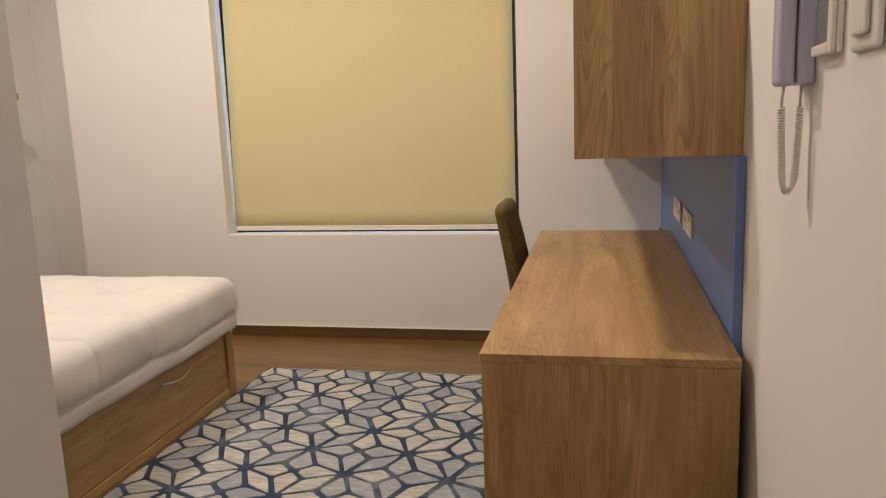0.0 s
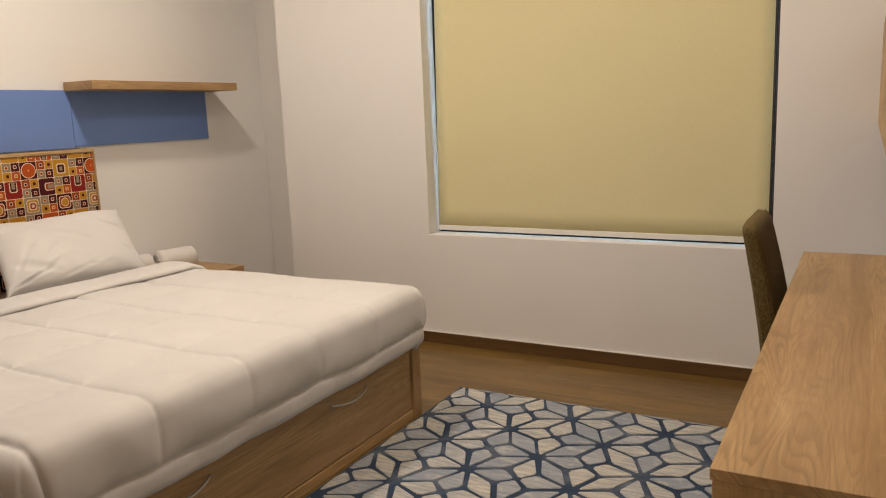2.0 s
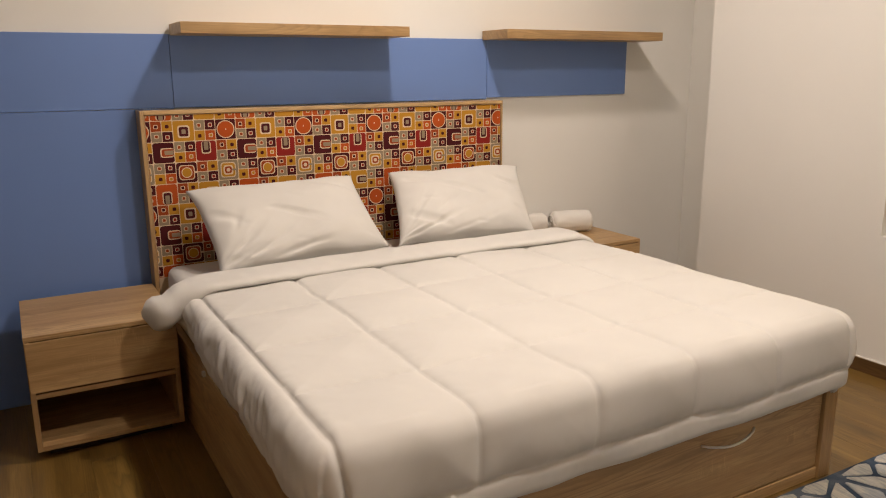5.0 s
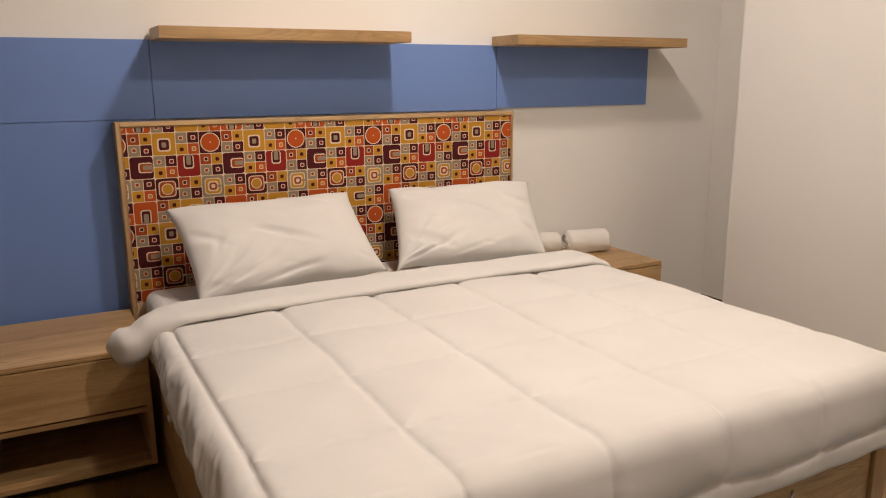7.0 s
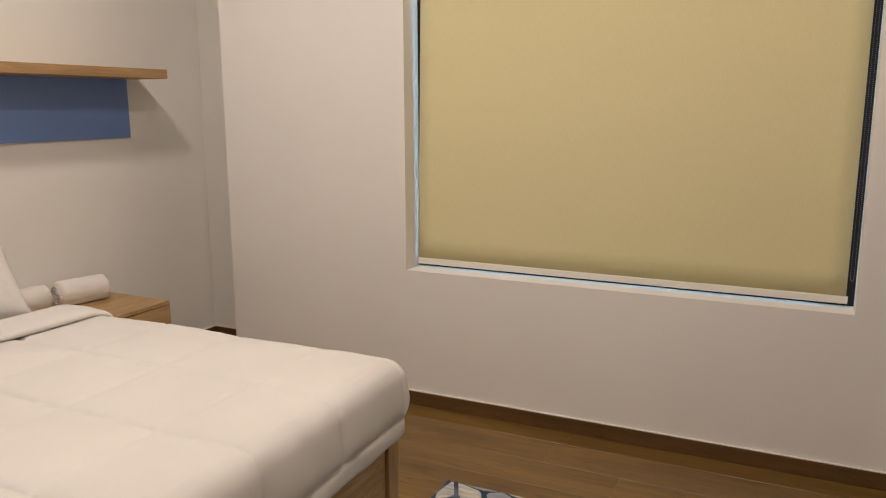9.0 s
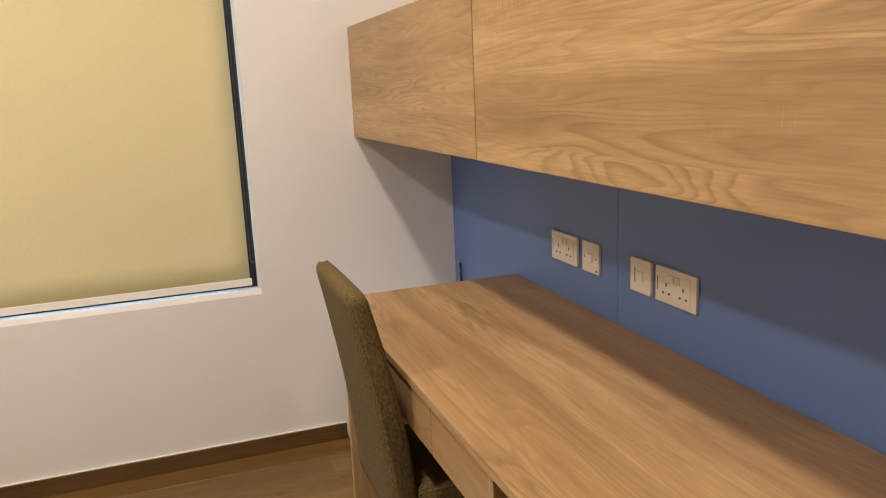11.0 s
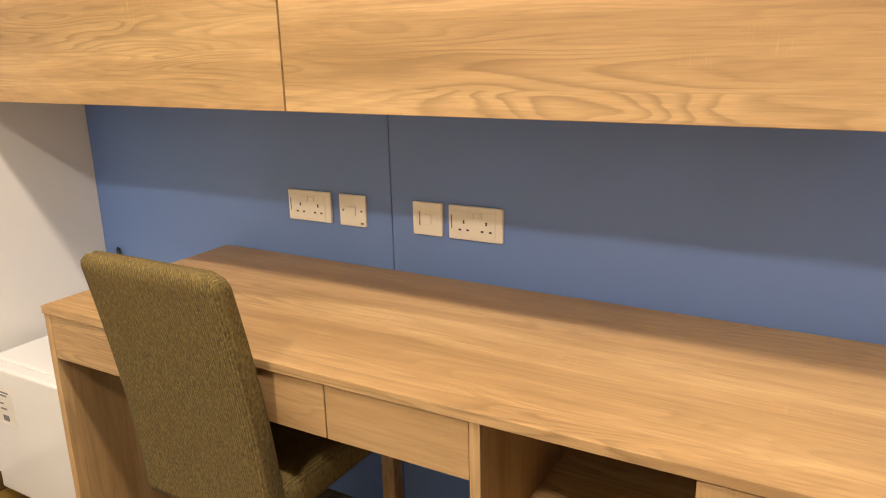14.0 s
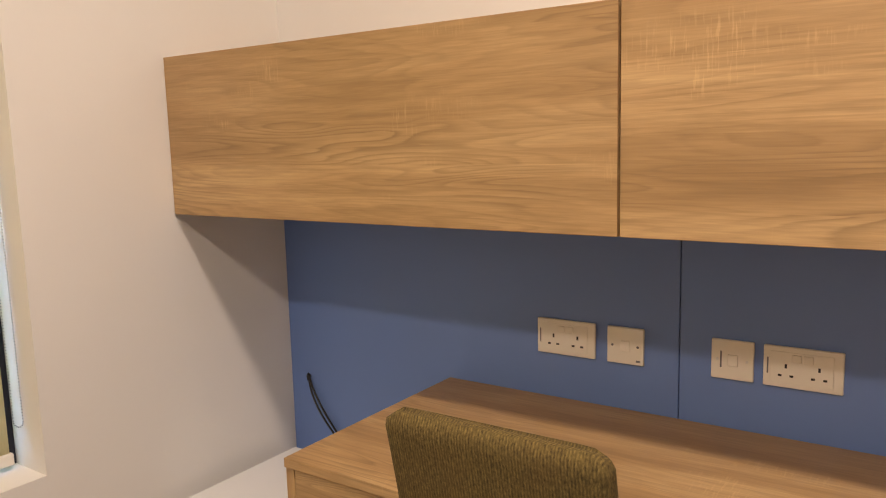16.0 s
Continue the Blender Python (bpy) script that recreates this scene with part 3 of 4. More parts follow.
        k = 0.006 * noise.noise((px * 8, y * 5, pz * 8)) + (0.003 + 0.006 * min(1, tail * 2)) * noise.noise((px * 18, y * 22, pz * 18))
        return (px + k, y + 0.012 * c * tail, pz + k)
    bm = grid(110, 28, cuff, wrap=True)
    for rim in (0, 110):
        vs = [v for v in bm.verts][rim * 28:(rim + 1) * 28]
        bm.verts.ensure_lookup_table()
        bm.faces.new(vs)
    part("folded_cuff", bm, linen, d, smooth=True)
    part("tag", box((-3.115, -2.832, 0.392), (-3.095, -2.822, 0.408), 0.0015, 1), linen, d, "small white sewn-in tag")


duvet()


def pillow(cx, cy, cz, w, h, t, lean, roll, yaw, shear, seed, label):
    p = thing("pillow", (cx, cy, cz), label, "pillow", "bed pillows")
    m = pose(0, 0, 0, 0, 0, yaw) @ pose(0, 0, 0, 0, -lean, 0) @ pose(0, 0, 0, roll, 0, 0)
    bm = bmesh.new()
    n = 64
    for face in (1, -1):
        vs = []
        for i in range(n + 1):
            row = []
            for j in range(n + 1):
                a, b = 2 * i / n - 1, 2 * j / n - 1
                pull = 1 - 0.06 * (1 - abs(b) ** 3) * abs(a) ** 2
                pull2 = 1 - 0.09 * (1 - abs(a) ** 3) * abs(b) ** 2
                full = max(0, 1 - abs(a) ** 3.0) ** 0.55 * max(0, 1 - abs(b) ** 3.0) ** 0.55
                y, z = a * w / 2 * pull - shear * b * h / 2, b * h / 2 * pull2
                # long creases that fan out from one lower corner, soft dents elsewhere
                ca, cb = a + 1.05, b + 1.1
                fan = math.atan2(cb, ca)
                reach = math.hypot(ca, cb)
                crease = 0.016 * noise.noise((a * 1.1 + seed, b * 1.4, face * 3)) + 0.004 * noise.noise((a * 4 + seed, b * 4, face))
                crease -= 0.050 * math.exp(-((reach - 0.75) / 0.5) ** 2) * max(0, noise.noise((fan * 7 + seed, reach * 0.8, face)) - 0.05)
                crease -= 0.035 * max(0, noise.noise((a * 2.0 + b * 3.0 + seed, b * 1.2 - a * 0.8, 4 * face)) - 0.25)
                near = min(1, (1 - max(abs(a), abs(b))) * 5)
                ray = 0.012 * math.sin(9 * math.atan2(b + 0.9, a + 1.0) + seed) * math.exp(-3 * math.hypot(b + 0.9, a + 1.0))
                row.append(bm.verts.new(m @ Vector((face * (full * t / 2 + 0.002 + (crease + ray) * near), y, z + 0.02 * noise.noise((a * 2, b * 2, seed))))))
            vs.append(row)
        for i in range(n):
            for j in range(n):
                bm.faces.new((vs[i][j], vs[i + 1][j], vs[i + 1][j + 1], vs[i][j + 1]))
    bmesh.ops.translate(bm, verts=bm.verts, vec=(cx, cy, cz))
    bmesh.ops.remove_doubles(bm, verts=bm.verts, dist=0.0041)
    part("cover", bm, linen, p, smooth=True)


pillow(-3.80, -2.277, 0.738, 0.76, 0.45, 0.17, 50, 2, 2, 0.02, 1.7, "plump white pillow leaning on the headboard")
pillow(-3.80, -1.425, 0.738, 0.72, 0.45, 0.17, 50, -1, -3, -0.20, 4.2, "creased white pillow leaning on the headboard")

# ---- nightstands ----


def nightstand(x0, x1, y0, y1, label):
    z0, z1, t = 0.036, 0.470, 0.018
    n = thing("nightstand", ((x0 + x1) / 2, (y0 + y1) / 2, 0), label, "nightstand", "nightstands beside the bed")
    part("top", box((x0, y0, z1 - t), (x1, y1, z1), 0.0015), oak_y, n)
    part("side_panel", box((x0, y0, z0), (x1, y0 + t, z1 - t - 0.0005), 0.0012), oak_z, n)
    part("side_panel", box((x0, y1 - t, z0), (x1, y1, z1 - t - 0.0005), 0.0012), oak_z, n)
    part("bottom_panel", box((x0, y0 + t, z0), (x1 - 0.001, y1 - t, z0 + t), 0.0012), oak_y, n)
    part("back_panel", box((x0, y0 + t, z0 + t), (x0 + 0.008, y1 - t, z1 - t)), oak_y, n)
    part("drawer", box((x1 - 0.30, y0 + 0.003, 0.262), (x1 + 0.004, y1 - 0.003, z1 - t - 0.004), 0.0015), oak_y, n)
    part("divider", box((x0 + 0.01, y0 + t, 0.236), (x1 - 0.002, y1 - t, 0.254), 0.001), oak_y, n)
    # near-black plinth: its colour stands in for the shadow beneath the nightstand
    part("plinth", box((x0 + 0.03, y0 + 0.04, 0), (x1 - 0.05, y1 - 0.04, z0)), dark_gap, n)


nightstand(-4.085, -3.572, -3.332, -2.822, "oak laminate nightstand with a drawer and open shelf")
nightstand(PX + 0.002, -3.665, -0.925, -0.387, "oak laminate nightstand holding rolled white towels")


def towel_roll(a, b, r, seed, label):
    a, b = Vector(a), Vector(b)
    t = thing("rolled_towel", (a + b) / 2 - Vector((0, 0, r)), label, "towel", "rolled towels")
    q = (b - a).to_track_quat("Z", "Y")
    ln = (b - a).length
    n = 40

    def skin(u, v):
        ang = v * 2 * math.pi
        edge = min(u, 1 - u)
        rad = r * (1 - 0.25 * max(0, 1 - edge / 0.07) ** 2) + 0.004 * noise.noise((3 * math.cos(ang), 3 * math.sin(ang), u * 4 + seed))
        rad += 0.004 * (v > 0.4) * (v < 0.9)
        p = Vector((rad * math.cos(ang), rad * math.sin(ang), (u - 0.5) * ln))
        return (a + b) / 2 + q @ p
    bm = grid(24, n, skin, wrap=True)
    bm.verts.ensure_lookup_table()
    bm.faces.new(bm.verts[0:n])
    bm.faces.new(bm.verts[24 * n:25 * n])
    body = part("terry", bm, towel_cloth, t, smooth=True)
    for end in (-0.5, 0.5):
        pts = []
        for k in range(56):
            ang = k / 55 * 3 * 2 * math.pi
            rad = r * (0.12 + 0.66 * k / 55)
            pts.append((a + b) / 2 + q @ Vector((rad * math.cos(ang), rad * math.sin(ang), end * ln)))
        part("rolled_edge", tube(pts, 0.0048, 6), towel_cloth, body, smooth=True)


towel_roll((-3.985, -0.475, 0.530), (-4.035, -0.705, 0.530), 0.060, 1, "rolled white terry towel on the nightstand")
towel_roll((-4.070, -0.730, 0.526), (-4.080, -0.915, 0.526), 0.056, 5, "rolled white terry towel behind the pillow")

# ---- desk, wall cabinet, chair ----
DX, DY0, DY1, DZ = -0.611, -2.562, -0.597, 0.750
desk = thing("desk", (-0.3, -1.58, 0), "long oak laminate desk with two drawers", "desk")
part("desktop", box((DX, DY0, DZ - 0.020), (-0.003, DY1, DZ), 0.0015), oak_y, desk)
part("side_panel", box((DX + 0.004, DY1 - 0.022, 0), (-0.004, DY1 - 0.001, DZ - 0.0205), 0.0015), oak_z, desk)
part("side_panel", box((DX + 0.004, DY0 + 0.001, 0), (-0.004, DY0 + 0.022, DZ - 0.0205), 0.0015), oak_z, desk)
part("partition", box((DX + 0.004, -1.778, 0), (-0.004, -1.757, DZ - 0.0205), 0.0015), oak_z, desk)
for y0, y1 in ((-1.4475, DY1 - 0.0235), (-1.7555, -1.4505)):
    part("drawer", box((DX + 0.006, y0, 0.615), (-0.12, y1, DZ - 0.023), 0.0015), oak_y, desk)
part("shelf", box((-0.59, DY0 + 0.023, 0.455), (-0.01, -1.779, 0.473), 0.0012), oak_y, desk)
part("back_panel", box((-0.02, DY0 + 0.023, 0.02), (-0.005, -1.779, DZ - 0.0205)), oak_y, desk)
part("bottom_panel", box((-0.59, DY0 + 0.023, 0.05), (-0.021, -1.779, 0.068), 0.0012), oak_y, desk)
part("door", box((DX + 0.004, DY0 + 0.0235, 0.05), (DX + 0.022, -2.126, DZ - 0.023), 0.0015), oak_z, desk, "small oak cupboard door under the desktop")

cab = thing("wall_cabinet", (-0.19, -1.15, 1.2), "oak laminate wall cabinet with flap doors over the desk", "cabinet")
CX, CZ0, CZ1, CY0 = -0.386, 1.203, 1.602, -2.329
part("carcass", box((CX + 0.020, CY0, CZ0 + 0.001), (RX - 0.001, -0.002, CZ1), 0.0012), oak_z, cab)
part("side_panel", box((CX, CY0 - 0.017, CZ0), (RX - 0.001, CY0 - 0.0005, CZ1), 0.0012), oak_z, cab)
for y0, y1 in ((-1.2115, -0.003), (CY0 + 0.001, -1.2165)):
    part("door", box((CX, y0, CZ0), (CX + 0.0185, y1, CZ1), 0.0012), oak_y, cab)


def dining_chair():
    c = thing("chair", (-0.55, -1.14, 0), "olive brown tweed upholstered chair pushed under the desk", "chair")
    y0, y1 = -1.335, -0.960
    yc, hw = (y0 + y1) / 2, (y1 - y0) / 2

    def back(u, v):
        """A padded, reclined slab with rounded edges."""
        z = 0.40 + 0.558 * u
        lean = -0.630 - 0.090 * u ** 1.5
        a = v * 2 * math.pi
        w = hw * (0.98 + 0.03 * u) * (1 - 0.10 * max(0, (u - 0.955) / 0.045) ** 2)
        t = (0.037 - 0.011 * u ** 2) * (1 - 0.5 * max(0, (u - 0.95) / 0.05) ** 2)
        c_, s_ = math.cos(a), math.sin(a)
        y = yc + w * math.copysign(abs(c_) ** 0.28, c_)
        x = lean + t * math.copysign(abs(s_) ** 0.45, s_)
        return (x, y, z - 0.012 * (abs(c_) > 0.9) * max(0, u - 0.96) * 10)
    n = 56
    bm = grid(40, n, back, wrap=True)
    bm.verts.ensure_lookup_table()
    bm.faces.new(bm.verts[40 * n:41 * n])
    bm.faces.new(bm.verts[0:n])
    part("backrest", bm, tweed, c, smooth=True)
    part("seat", box((-0.615, y0 + 0.005, 0.385), (-0.16, y1 - 0.005, 0.475), 0.024, 4), tweed, c, smooth=True)
    for x, y in ((-0.575, y0 + 0.03), (-0.575, y1 - 0.03), (-0.195, y0 + 0.03), (-0.195, y1 - 0.03)):
        part("leg", box((x - 0.019, y - 0.019, 0), (x + 0.019, y + 0.019, 0.386), 0.003), oak_z, c)


dining_chair()


def socket(y1, double, label, name):
    w = 0.149 if double else 0.086
    z0, z1 = 0.859, 0.944
    y0 = y1 - w
    yc, zc = (y0 + y1) / 2, (z0 + z1) / 2
    s = thing(name, (-0.001, yc, zc), label, "wall socket", "wall sockets over the desk")
    part("plate", box((-0.0095, y0, z0), (-0.0005, y1, z1), 0.002), cream_plastic, s)
    if double:
        part("raised_face", box((-0.0108, y0 + 0.018, z0 + 0.010), (-0.0094, y1 - 0.014, z1 - 0.010), 0.0006, 1), cream_plastic, s)
        for k in (-1, 1):
            part("rocker_switch", box((-0.0135, yc + k * 0.011 - 0.009, z1 - 0.030), (-0.0105, yc + k * 0.011 + 0.009, z1 - 0.014), 0.001, 1), cream_plastic, s)
            for dy, dz, hw, hh in ((0, 0.003, 0.0022, 0.0045), (-0.011, -0.017, 0.0036, 0.0022), (0.011, -0.017, 0.0036, 0.0022)):
                y = yc + k * 0.031 + dy
                part("pin_hole", box((-0.0112, y - hw, zc + dz - hh), (-0.0105, y + hw, zc + dz + hh)), black_plastic, s)
        part("print_bar", box((-0.0098, y1 - 0.010, zc - 0.016), (-0.0094, y1 - 0.007, zc + 0.018)), print_grey, s)
    else:
        for k in (-1, 1):
            part("screw", rod((-0.0106, yc + k * 0.030, zc), (-0.0090, yc + k * 0.030, zc), 0.003, 10), steel if name == "wall_switch" else print_grey, s)
        part("rocker_switch", box((-0.0132, yc - 0.012, zc - 0.013), (-0.0093, yc + 0.009, zc + 0.012), 0.001, 1), cream_plastic, s)
        if name == "wall_switch":
            part("print_bar", box((-0.0098, yc + 0.021, zc - 0.018), (-0.0094, yc + 0.0245, zc + 0.018)), print_grey, s)
        else:
            part("print_bar", box((-0.0098, yc - 0.036, z0 + 0.007), (-0.0094, yc - 0.026, z0 + 0.012)), print_grey, s)


socket(-0.863, True, "cream double wall socket on the blue panel", "double_socket")
socket(-1.042, False, "cream single data outlet plate on the blue panel", "data_outlet")
socket(-1.277, False, "cream single switch plate on the blue panel", "wall_switch")
socket(-1.382, True, "cream double wall socket on the blue panel", "double_socket")


def cable():
    c = thing("power_cable", (-0.01, -0.12, 0.45), "thin black power cable looped behind the desk", "cable")
    for k, off in enumerate((0.0, 0.012)):
        pts = []
        for i in range(17):
            u = i / 16
            pts.append((-0.006 - 0.012 * math.sin(u * math.pi), -0.080 - 0.150 * u ** 1.5 - off * math.sin(u * math.pi) * 1.2, 0.668 - 0.19 * u - 0.02 * u * u + off * 0.6))
        part("strand", tube(pts, 0.0032), black_plastic, c, smooth=True)
    part("loop_end", tube([(-0.006, -0.076, 0.660), (-0.007, -0.074, 0.672), (-0.008, -0.079, 0.680), (-0.007, -0.086, 0.674)], 0.0042), black_plastic, c, smooth=True)


cable()


def mini_fridge():
    x0, x1, y0, y1, z1 = -0.505, -0.045, -0.545, -0.045, 0.455
    f = thing("mini_fridge", ((x0 + x1) / 2, (y0 + y1) / 2, 0), "white mini fridge standing between desk and window wall", "fridge")
    part("cabinet_body", box((x0 + 0.05, y0, 0.02), (x1, y1, z1 - 0.022), 0.006), enamel, f)
    part("top_cover", box((x0 + 0.045, y0 - 0.002, z1 - 0.021), (x1, y1 + 0.002, z1), 0.006), enamel, f)
    d = part("door", box((x0, y0, 0.03), (x0 + 0.046, y1, z1 - 0.004), 0.008, 3), enamel, f)
    part("energy_label", box((x0 - 0.0008, y1 - 0.15, 0.27), (x0 - 0.0001, y1 - 0.05, 0.39)), white_plastic, d, "paper energy label with unreadable print")
    for k, (a, b, z) in enumerate(((0.06, 0.13, 0.372), (0.06, 0.12, 0.362), (0.07, 0.10, 0.335), (0.08, 0.11, 0.318))):
        part("print_bar", box((x0 - 0.0013, y1 - b, z), (x0 - 0.0008, y1 - a, z + 0.005)), print_grey, d)
    part("print_block", box((x0 - 0.0013, y1 - 0.115, 0.282), (x0 - 0.0008, y1 - 0.085, 0.300)), print_grey, d)
    for x, y in ((x0 + 0.07, y0 + 0.05), (x0 + 0.07, y1 - 0.05), (x1 - 0.05, y0 + 0.05), (x1 - 0.05, y1 - 0.05)):
        part("foot", rod((x, y, 0), (x, y, 0.021), 0.014), black_plastic, f)
    part("hinge", box((x0 - 0.003, y0 + 0.008, 0.010), (x0 + 0.02, y0 + 0.028, 0.031), 0.002), black_plastic, f)


mini_fridge()

# ---- wardrobe at the passage ----


def wardrobe():
    x0, x1, y0, y1, h = -1.72, -1.132, -5.3, -3.387, 2.35
    w = thing("wardrobe", ((x0 + x1) / 2, (y0 + y1) / 2, 0), "tall wardrobe with white doors and oak side panel", "wardrobe")
    part("side_panel", box((x0, y1 - 0.018, 0), (x1, y1, h), 0.0015), oak_z, w)
    part("side_panel", box((x0, y0, 0), (x1, y0 + 0.018, h), 0.0015), oak_z, w)
    part("top_panel", box((x0, y0 + 0.018, h - 0.018), (x1, y1 - 0.018, h)), oak_y, w)
    part("back_panel", box((x0, y0 + 0.018, 0.02), (x0 + 0.01, y1 - 0.018, h - 0.018)), oak_z, w)
    part("plinth", box((x0 + 0.02, y0 + 0.018, 0), (x1 - 0.02, y1 - 0.018, 0.07)), oak_y, w)
    for a, b in ((y1 - 0.0045 - 0.637, y1 - 0.0045), (y1 - 0.645 - 0.63, y1 - 0.645), (y0 + 0.004, y1 - 1.278)):
        part("door", box((x1 + 0.001, a, 0.072), (x1 + 0.019, b, h - 0.002), 0.0015), white_laminate, w, "plain white laminate door")


wardrobe()

# ---- intercom and switches on the passage wall ----


def intercom():
    y0, y1, z0, z1 = -2.977, -2.891, 1.354, 1.575
    i = thing("intercom_phone", (RX, (y0 + y1) / 2, z0), "lilac grey intercom handset hanging on the wall", "intercom")
    part("base", box((RX - 0.028, y0, z0), (RX - 0.001, y1, z1), 0.006, 3), lilac_plastic, i)
    part("handset", box((RX - 0.058, y0 + 0.003, z0 - 0.002), (RX - 0.030, y1 - 0.028, z1 + 0.004), 0.010, 4), lilac_plastic, i)
    part("cradle", box((RX - 0.040, y1 - 0.026, z0 + 0.004), (RX - 0.0285, y1 - 0.004, z1 - 0.004), 0.004, 2), lilac_plastic, i)
    pts = []
    turns = 90
    for k in range(turns * 8 + 1):
        u = k / (turns * 8)
        a = k / 8 * 2 * math.pi
        # a hanging loop
        s = u * 2 - 1
        xx = RX - 0.030 + 0.0145 * math.copysign(abs(s) ** 0.35, s)
        zz = 1.178 + 0.140 * abs(s) ** 1.5
        up = 1 - min(1, abs(s) * 3)
        pts.append((xx + 0.0055 * math.sin(a) * (1 - 0.7 * up), y0 + 0.03 + 0.0055 * math.cos(a), zz + 0.0055 * math.sin(a) * up))
    part("coiled_cord", tube(pts, 0.0016, 5), cream_plastic, i, "coiled cream cord", smooth=True)
    for s, top_x in ((-1, RX - 0.042), (1, RX - 0.014)):
        xe = RX - 0.030 + 0.0145 * s
        part("cord_end", tube([(xe, y0 + 0.03, 1.316), (xe, y0 + 0.03, 1.330), (top_x, y0 + 0.032, 1.345), (top_x, y0 + 0.034, 1.358)], 0.0026), cream_plastic, i, smooth=True)


intercom()


def wall_box():
    y0, y1, z0 = -3.117, -3.010, 1.394
    b = thing("thermostat_frame", (RX, (y0 + y1) / 2, z0), "white wall control frame with an open dark slot", "wall control")
    part("back_plate", box((RX - 0.010, y0, z0), (RX - 0.001, y1, z0 + 0.12), 0.002), cream_plastic, b)
    part("rim", box((RX - 0.018, y0, z0), (RX - 0.0105, y0 + 0.022, z0 + 0.12), 0.003), white_plastic, b)
    part("bottom_rim", box((RX - 0.018, y0 + 0.0225, z0), (RX - 0.0105, y1, z0 + 0.016), 0.003), white_plastic, b)
    part("slot", box((RX - 0.0115, y0 + 0.026, z0 + 0.020), (RX - 0.0101, y1 - 0.004, z0 + 0.118)), print_grey, b)
    s = thing("light_switch", (RX, -3.230, 1.389), "white light switch plate with one rocker", "switch")
    part("plate", box((RX - 0.010, -3.287, 1.389), (RX - 0.001, -3.177, 1.389 + 0.11), 0.006, 3), white_plastic, s)
    part("rocker", box((RX - 0.018, -3.261, 1.408), (RX - 0.0102, -3.203, 1.482), 0.004, 2), white_plastic, s)


wall_box()

# ---- rug ----


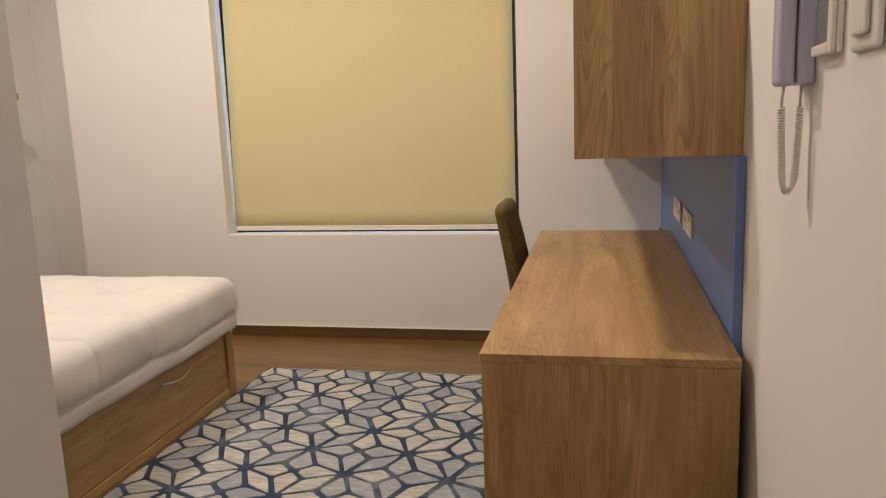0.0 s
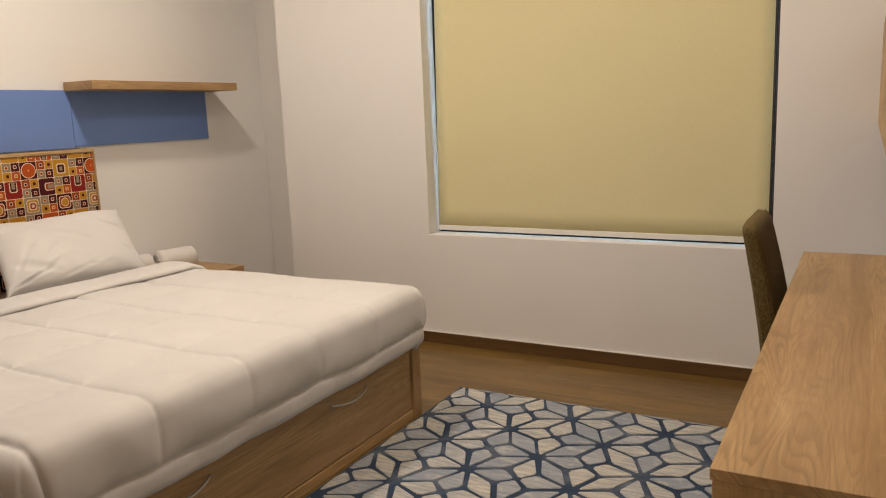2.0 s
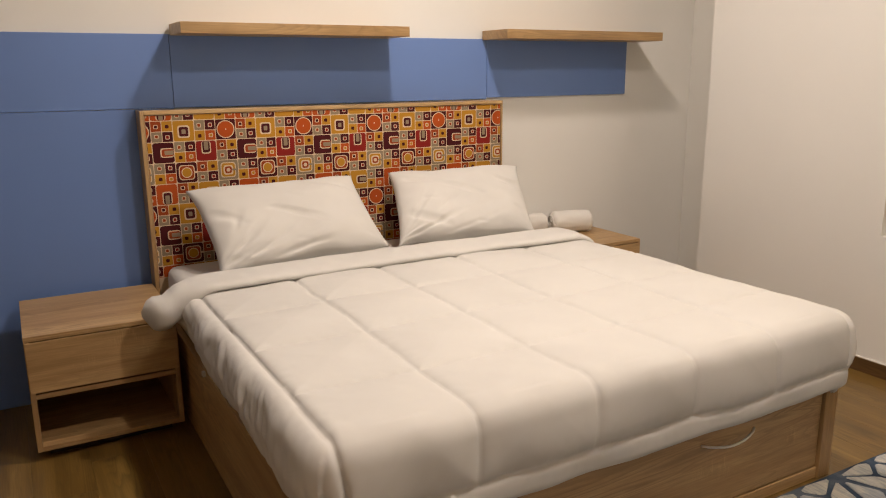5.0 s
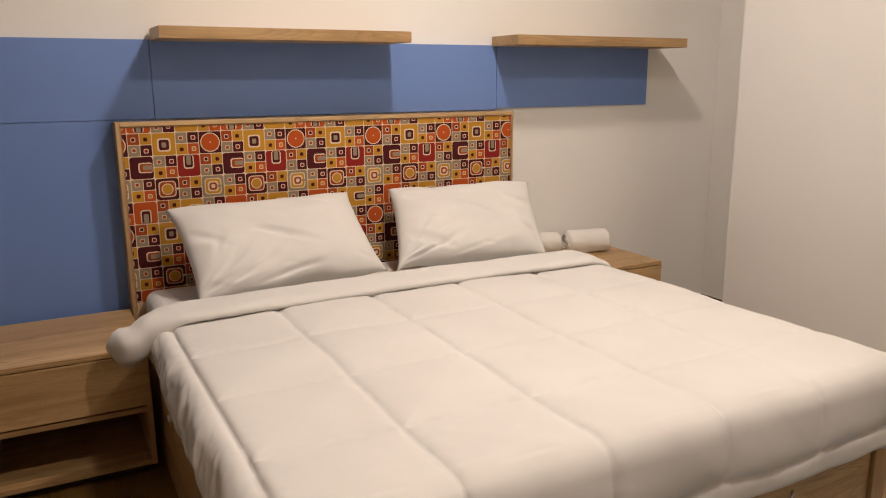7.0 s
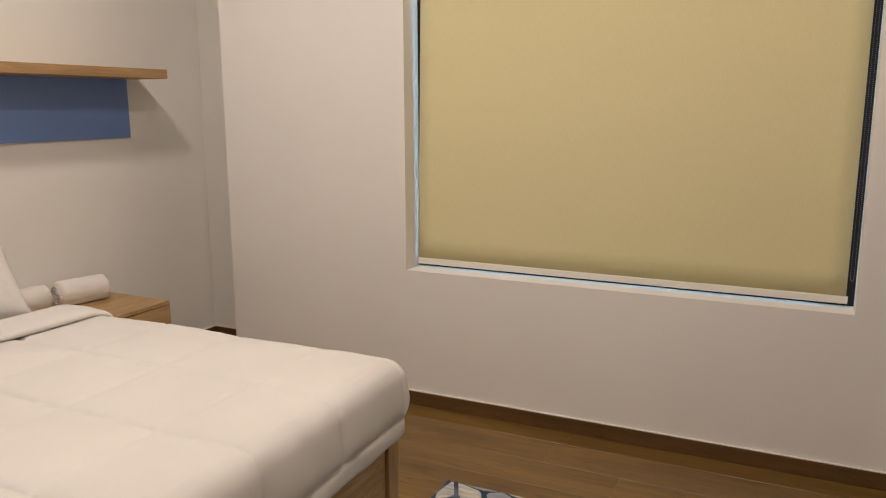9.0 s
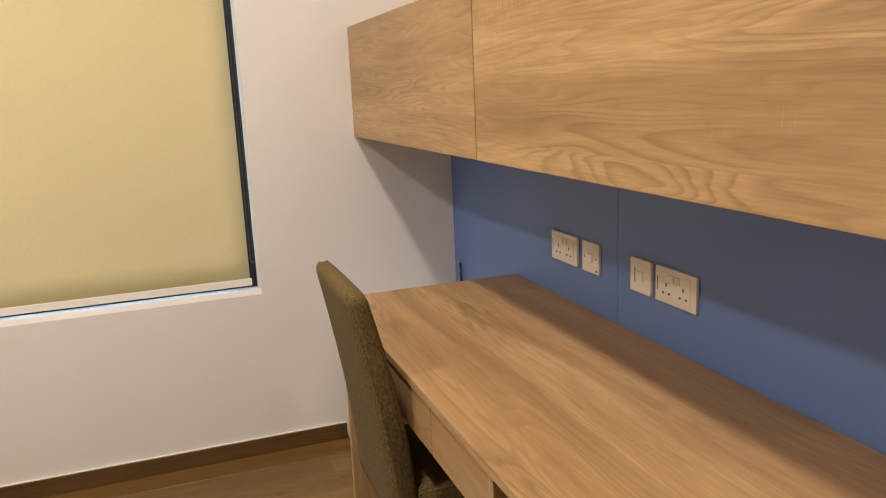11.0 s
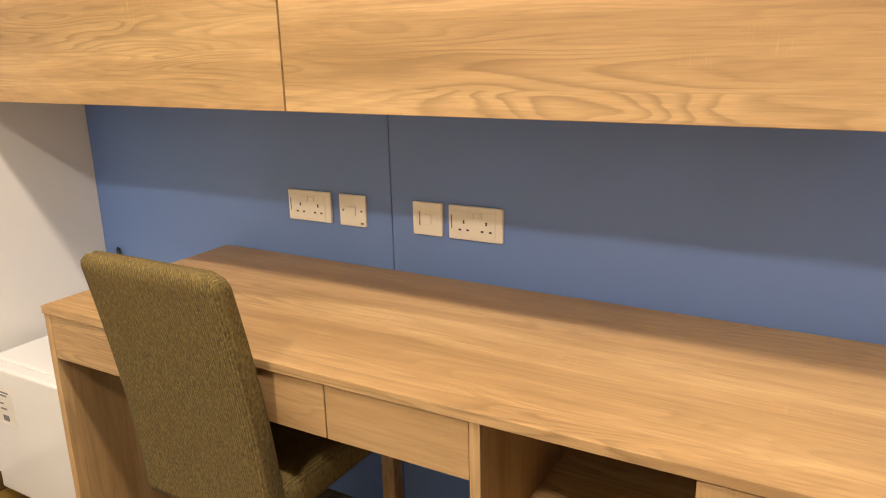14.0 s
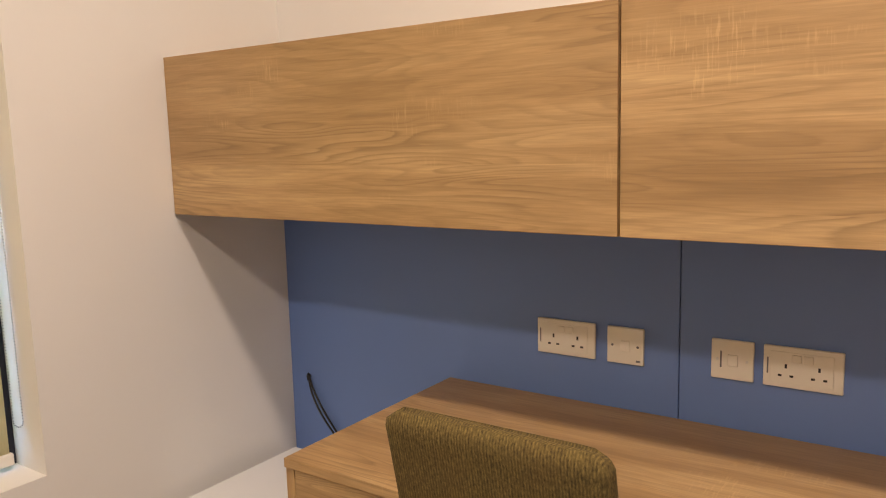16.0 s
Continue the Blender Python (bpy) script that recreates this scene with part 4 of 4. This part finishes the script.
def rug():
    x0, x1, y0, y1 = -2.090, -0.62, -2.94, -0.625
    r = thing("rug", ((x0 + x1) / 2, (y0 + y1) / 2, 0), "cream and grey rug with a blue star lattice", "rug")
    part("ground", box((x0, y0, 0.0005), (x1, y1, 0.0095), 0.003), rug_blue, r, "slate blue woven ground")
    bm = bmesh.new()
    rnd = random.Random(8)
    ax, ay, q = 0.200, 0.198, 0.062
    ox, oy = -1.468, -1.190
    m = 0.0094

    def cell(pts):
        c = Vector((sum(p[0] for p in pts) / 4, sum(p[1] for p in pts) / 4))
        out = []
        n = len(pts)
        # move every side in by half a line's width
        for i in range(n):
            p0, p1, p2 = (Vector(pts[(i + k) % n]) for k in (-1, 0, 1))
            d1, d2 = (p1 - p0).normalized(), (p2 - p1).normalized()
            n1, n2 = Vector((-d1.y, d1.x)), Vector((-d2.y, d2.x))
            k = m / max(0.2, 1 + n1.dot(n2))
            out.append(p1 + (n1 + n2) * k + Vector((rnd.uniform(-1, 1), rnd.uniform(-1, 1))) * 0.006)
        # round the corners a little, then clip to the rug
        ring = []
        for i in range(n):
            p0, p1, p2 = out[i - 1], out[i], out[(i + 1) % n]
            ring.append(p1 + (p0 - p1).normalized() * 0.010)
            ring.append(p1 + (p2 - p1).normalized() * 0.010)
        ring = [(min(max(p.x, x0 + 0.008), x1 - 0.008), min(max(p.y, y0 + 0.008), y1 - 0.008)) for p in ring]
        keep = [p for i, p in enumerate(ring) if abs(p[0] - ring[i - 1][0]) + abs(p[1] - ring[i - 1][1]) > 1e-4]
        area = 0.5 * abs(sum(a[0] * b[1] - b[0] * a[1] for a, b in zip(keep, keep[1:] + keep[:1])))
        if len(keep) < 3 or area < 1e-4:
            return
        low = [bm.verts.new((p[0], p[1], 0.009)) for p in keep]
        cx, cy = sum(p[0] for p in keep) / len(keep), sum(p[1] for p in keep) / len(keep)
        high = [bm.verts.new((cx + (p[0] - cx) * 0.96, cy + (p[1] - cy) * 0.96, 0.0125)) for p in keep]
        bm.faces.new(high)
        for i in range(len(keep)):
            j = (i + 1) % len(keep)
            bm.faces.new((low[i], low[j], high[j], high[i]))

    for j in range(-12, 6):
        for i in range(-8, 9):
            hx, hy = ox + 2 * ax * i + (ax if j % 2 else 0), oy + ay * j
            if not (x0 - 0.5 < hx < x1 + 0.5 and y0 - 0.3 < hy < y1 + 0.3):
                continue
            # an eight-pointed star: long cells to the next hubs, short ones to the points between
            for c in ([(0, 0), (1 - q / ax, q / ax), (1, 1), (q / ax, 1 - q / ax)],
                      [(0, 0), (-q / ax, 1 - q / ax), (-1, 1), (q / ax - 1, q / ax)]):
                cell([(hx + u * ax, hy + v * ay) for u, v in c])
            k = q / ax
            for ca, sa in ((1, 0), (0, 1), (-1, 0), (0, -1)):
                c = [(0, 0), (1 - k, -k), (1, 0), (1 - k, k)]
                cell([(hx + (u * ca - v * sa) * ax, hy + (u * sa + v * ca) * ay) for u, v in c])
    tagged(part("pattern", bm, rug_cream, r, "cream and grey streaked raised pattern"), kind="stuff")


rug()

# ---- floor planks ----


def planks():
    wide, long_ = 0.19, 1.22
    made = {}

    def board(length):
        """A plank of that length; whole ones share a mesh."""
        key = round(length, 3)
        if key not in made:
            me = bpy.data.meshes.new("plank")
            bm = box((-length / 2 + 0.0002, -wide / 2 + 0.0002, -0.0038), (length / 2 - 0.0002, wide / 2 - 0.0002, 0), 0.0005, 1)
            bm.to_mesh(me)
            bm.free()
            me.materials.append(plank_wood)
            made[key] = me
        return made[key]
    rnd = random.Random(2)
    rows = int((NICHE - SOUTH) / wide) + 1
    for j in range(rows):
        y = NICHE - wide / 2 - j * wide
        shift = rnd.uniform(0, long_)
        x = WX - shift
        end = RX if y < 0 else CORNER
        while x < end:
            a, b = max(x, WX), min(x + long_, end)
            if b - a > 0.02:
                p = new("plank", board(b - a))
                p.parent = floor
                p.location = ((a + b) / 2, y, 0)
            x += long_


planks()
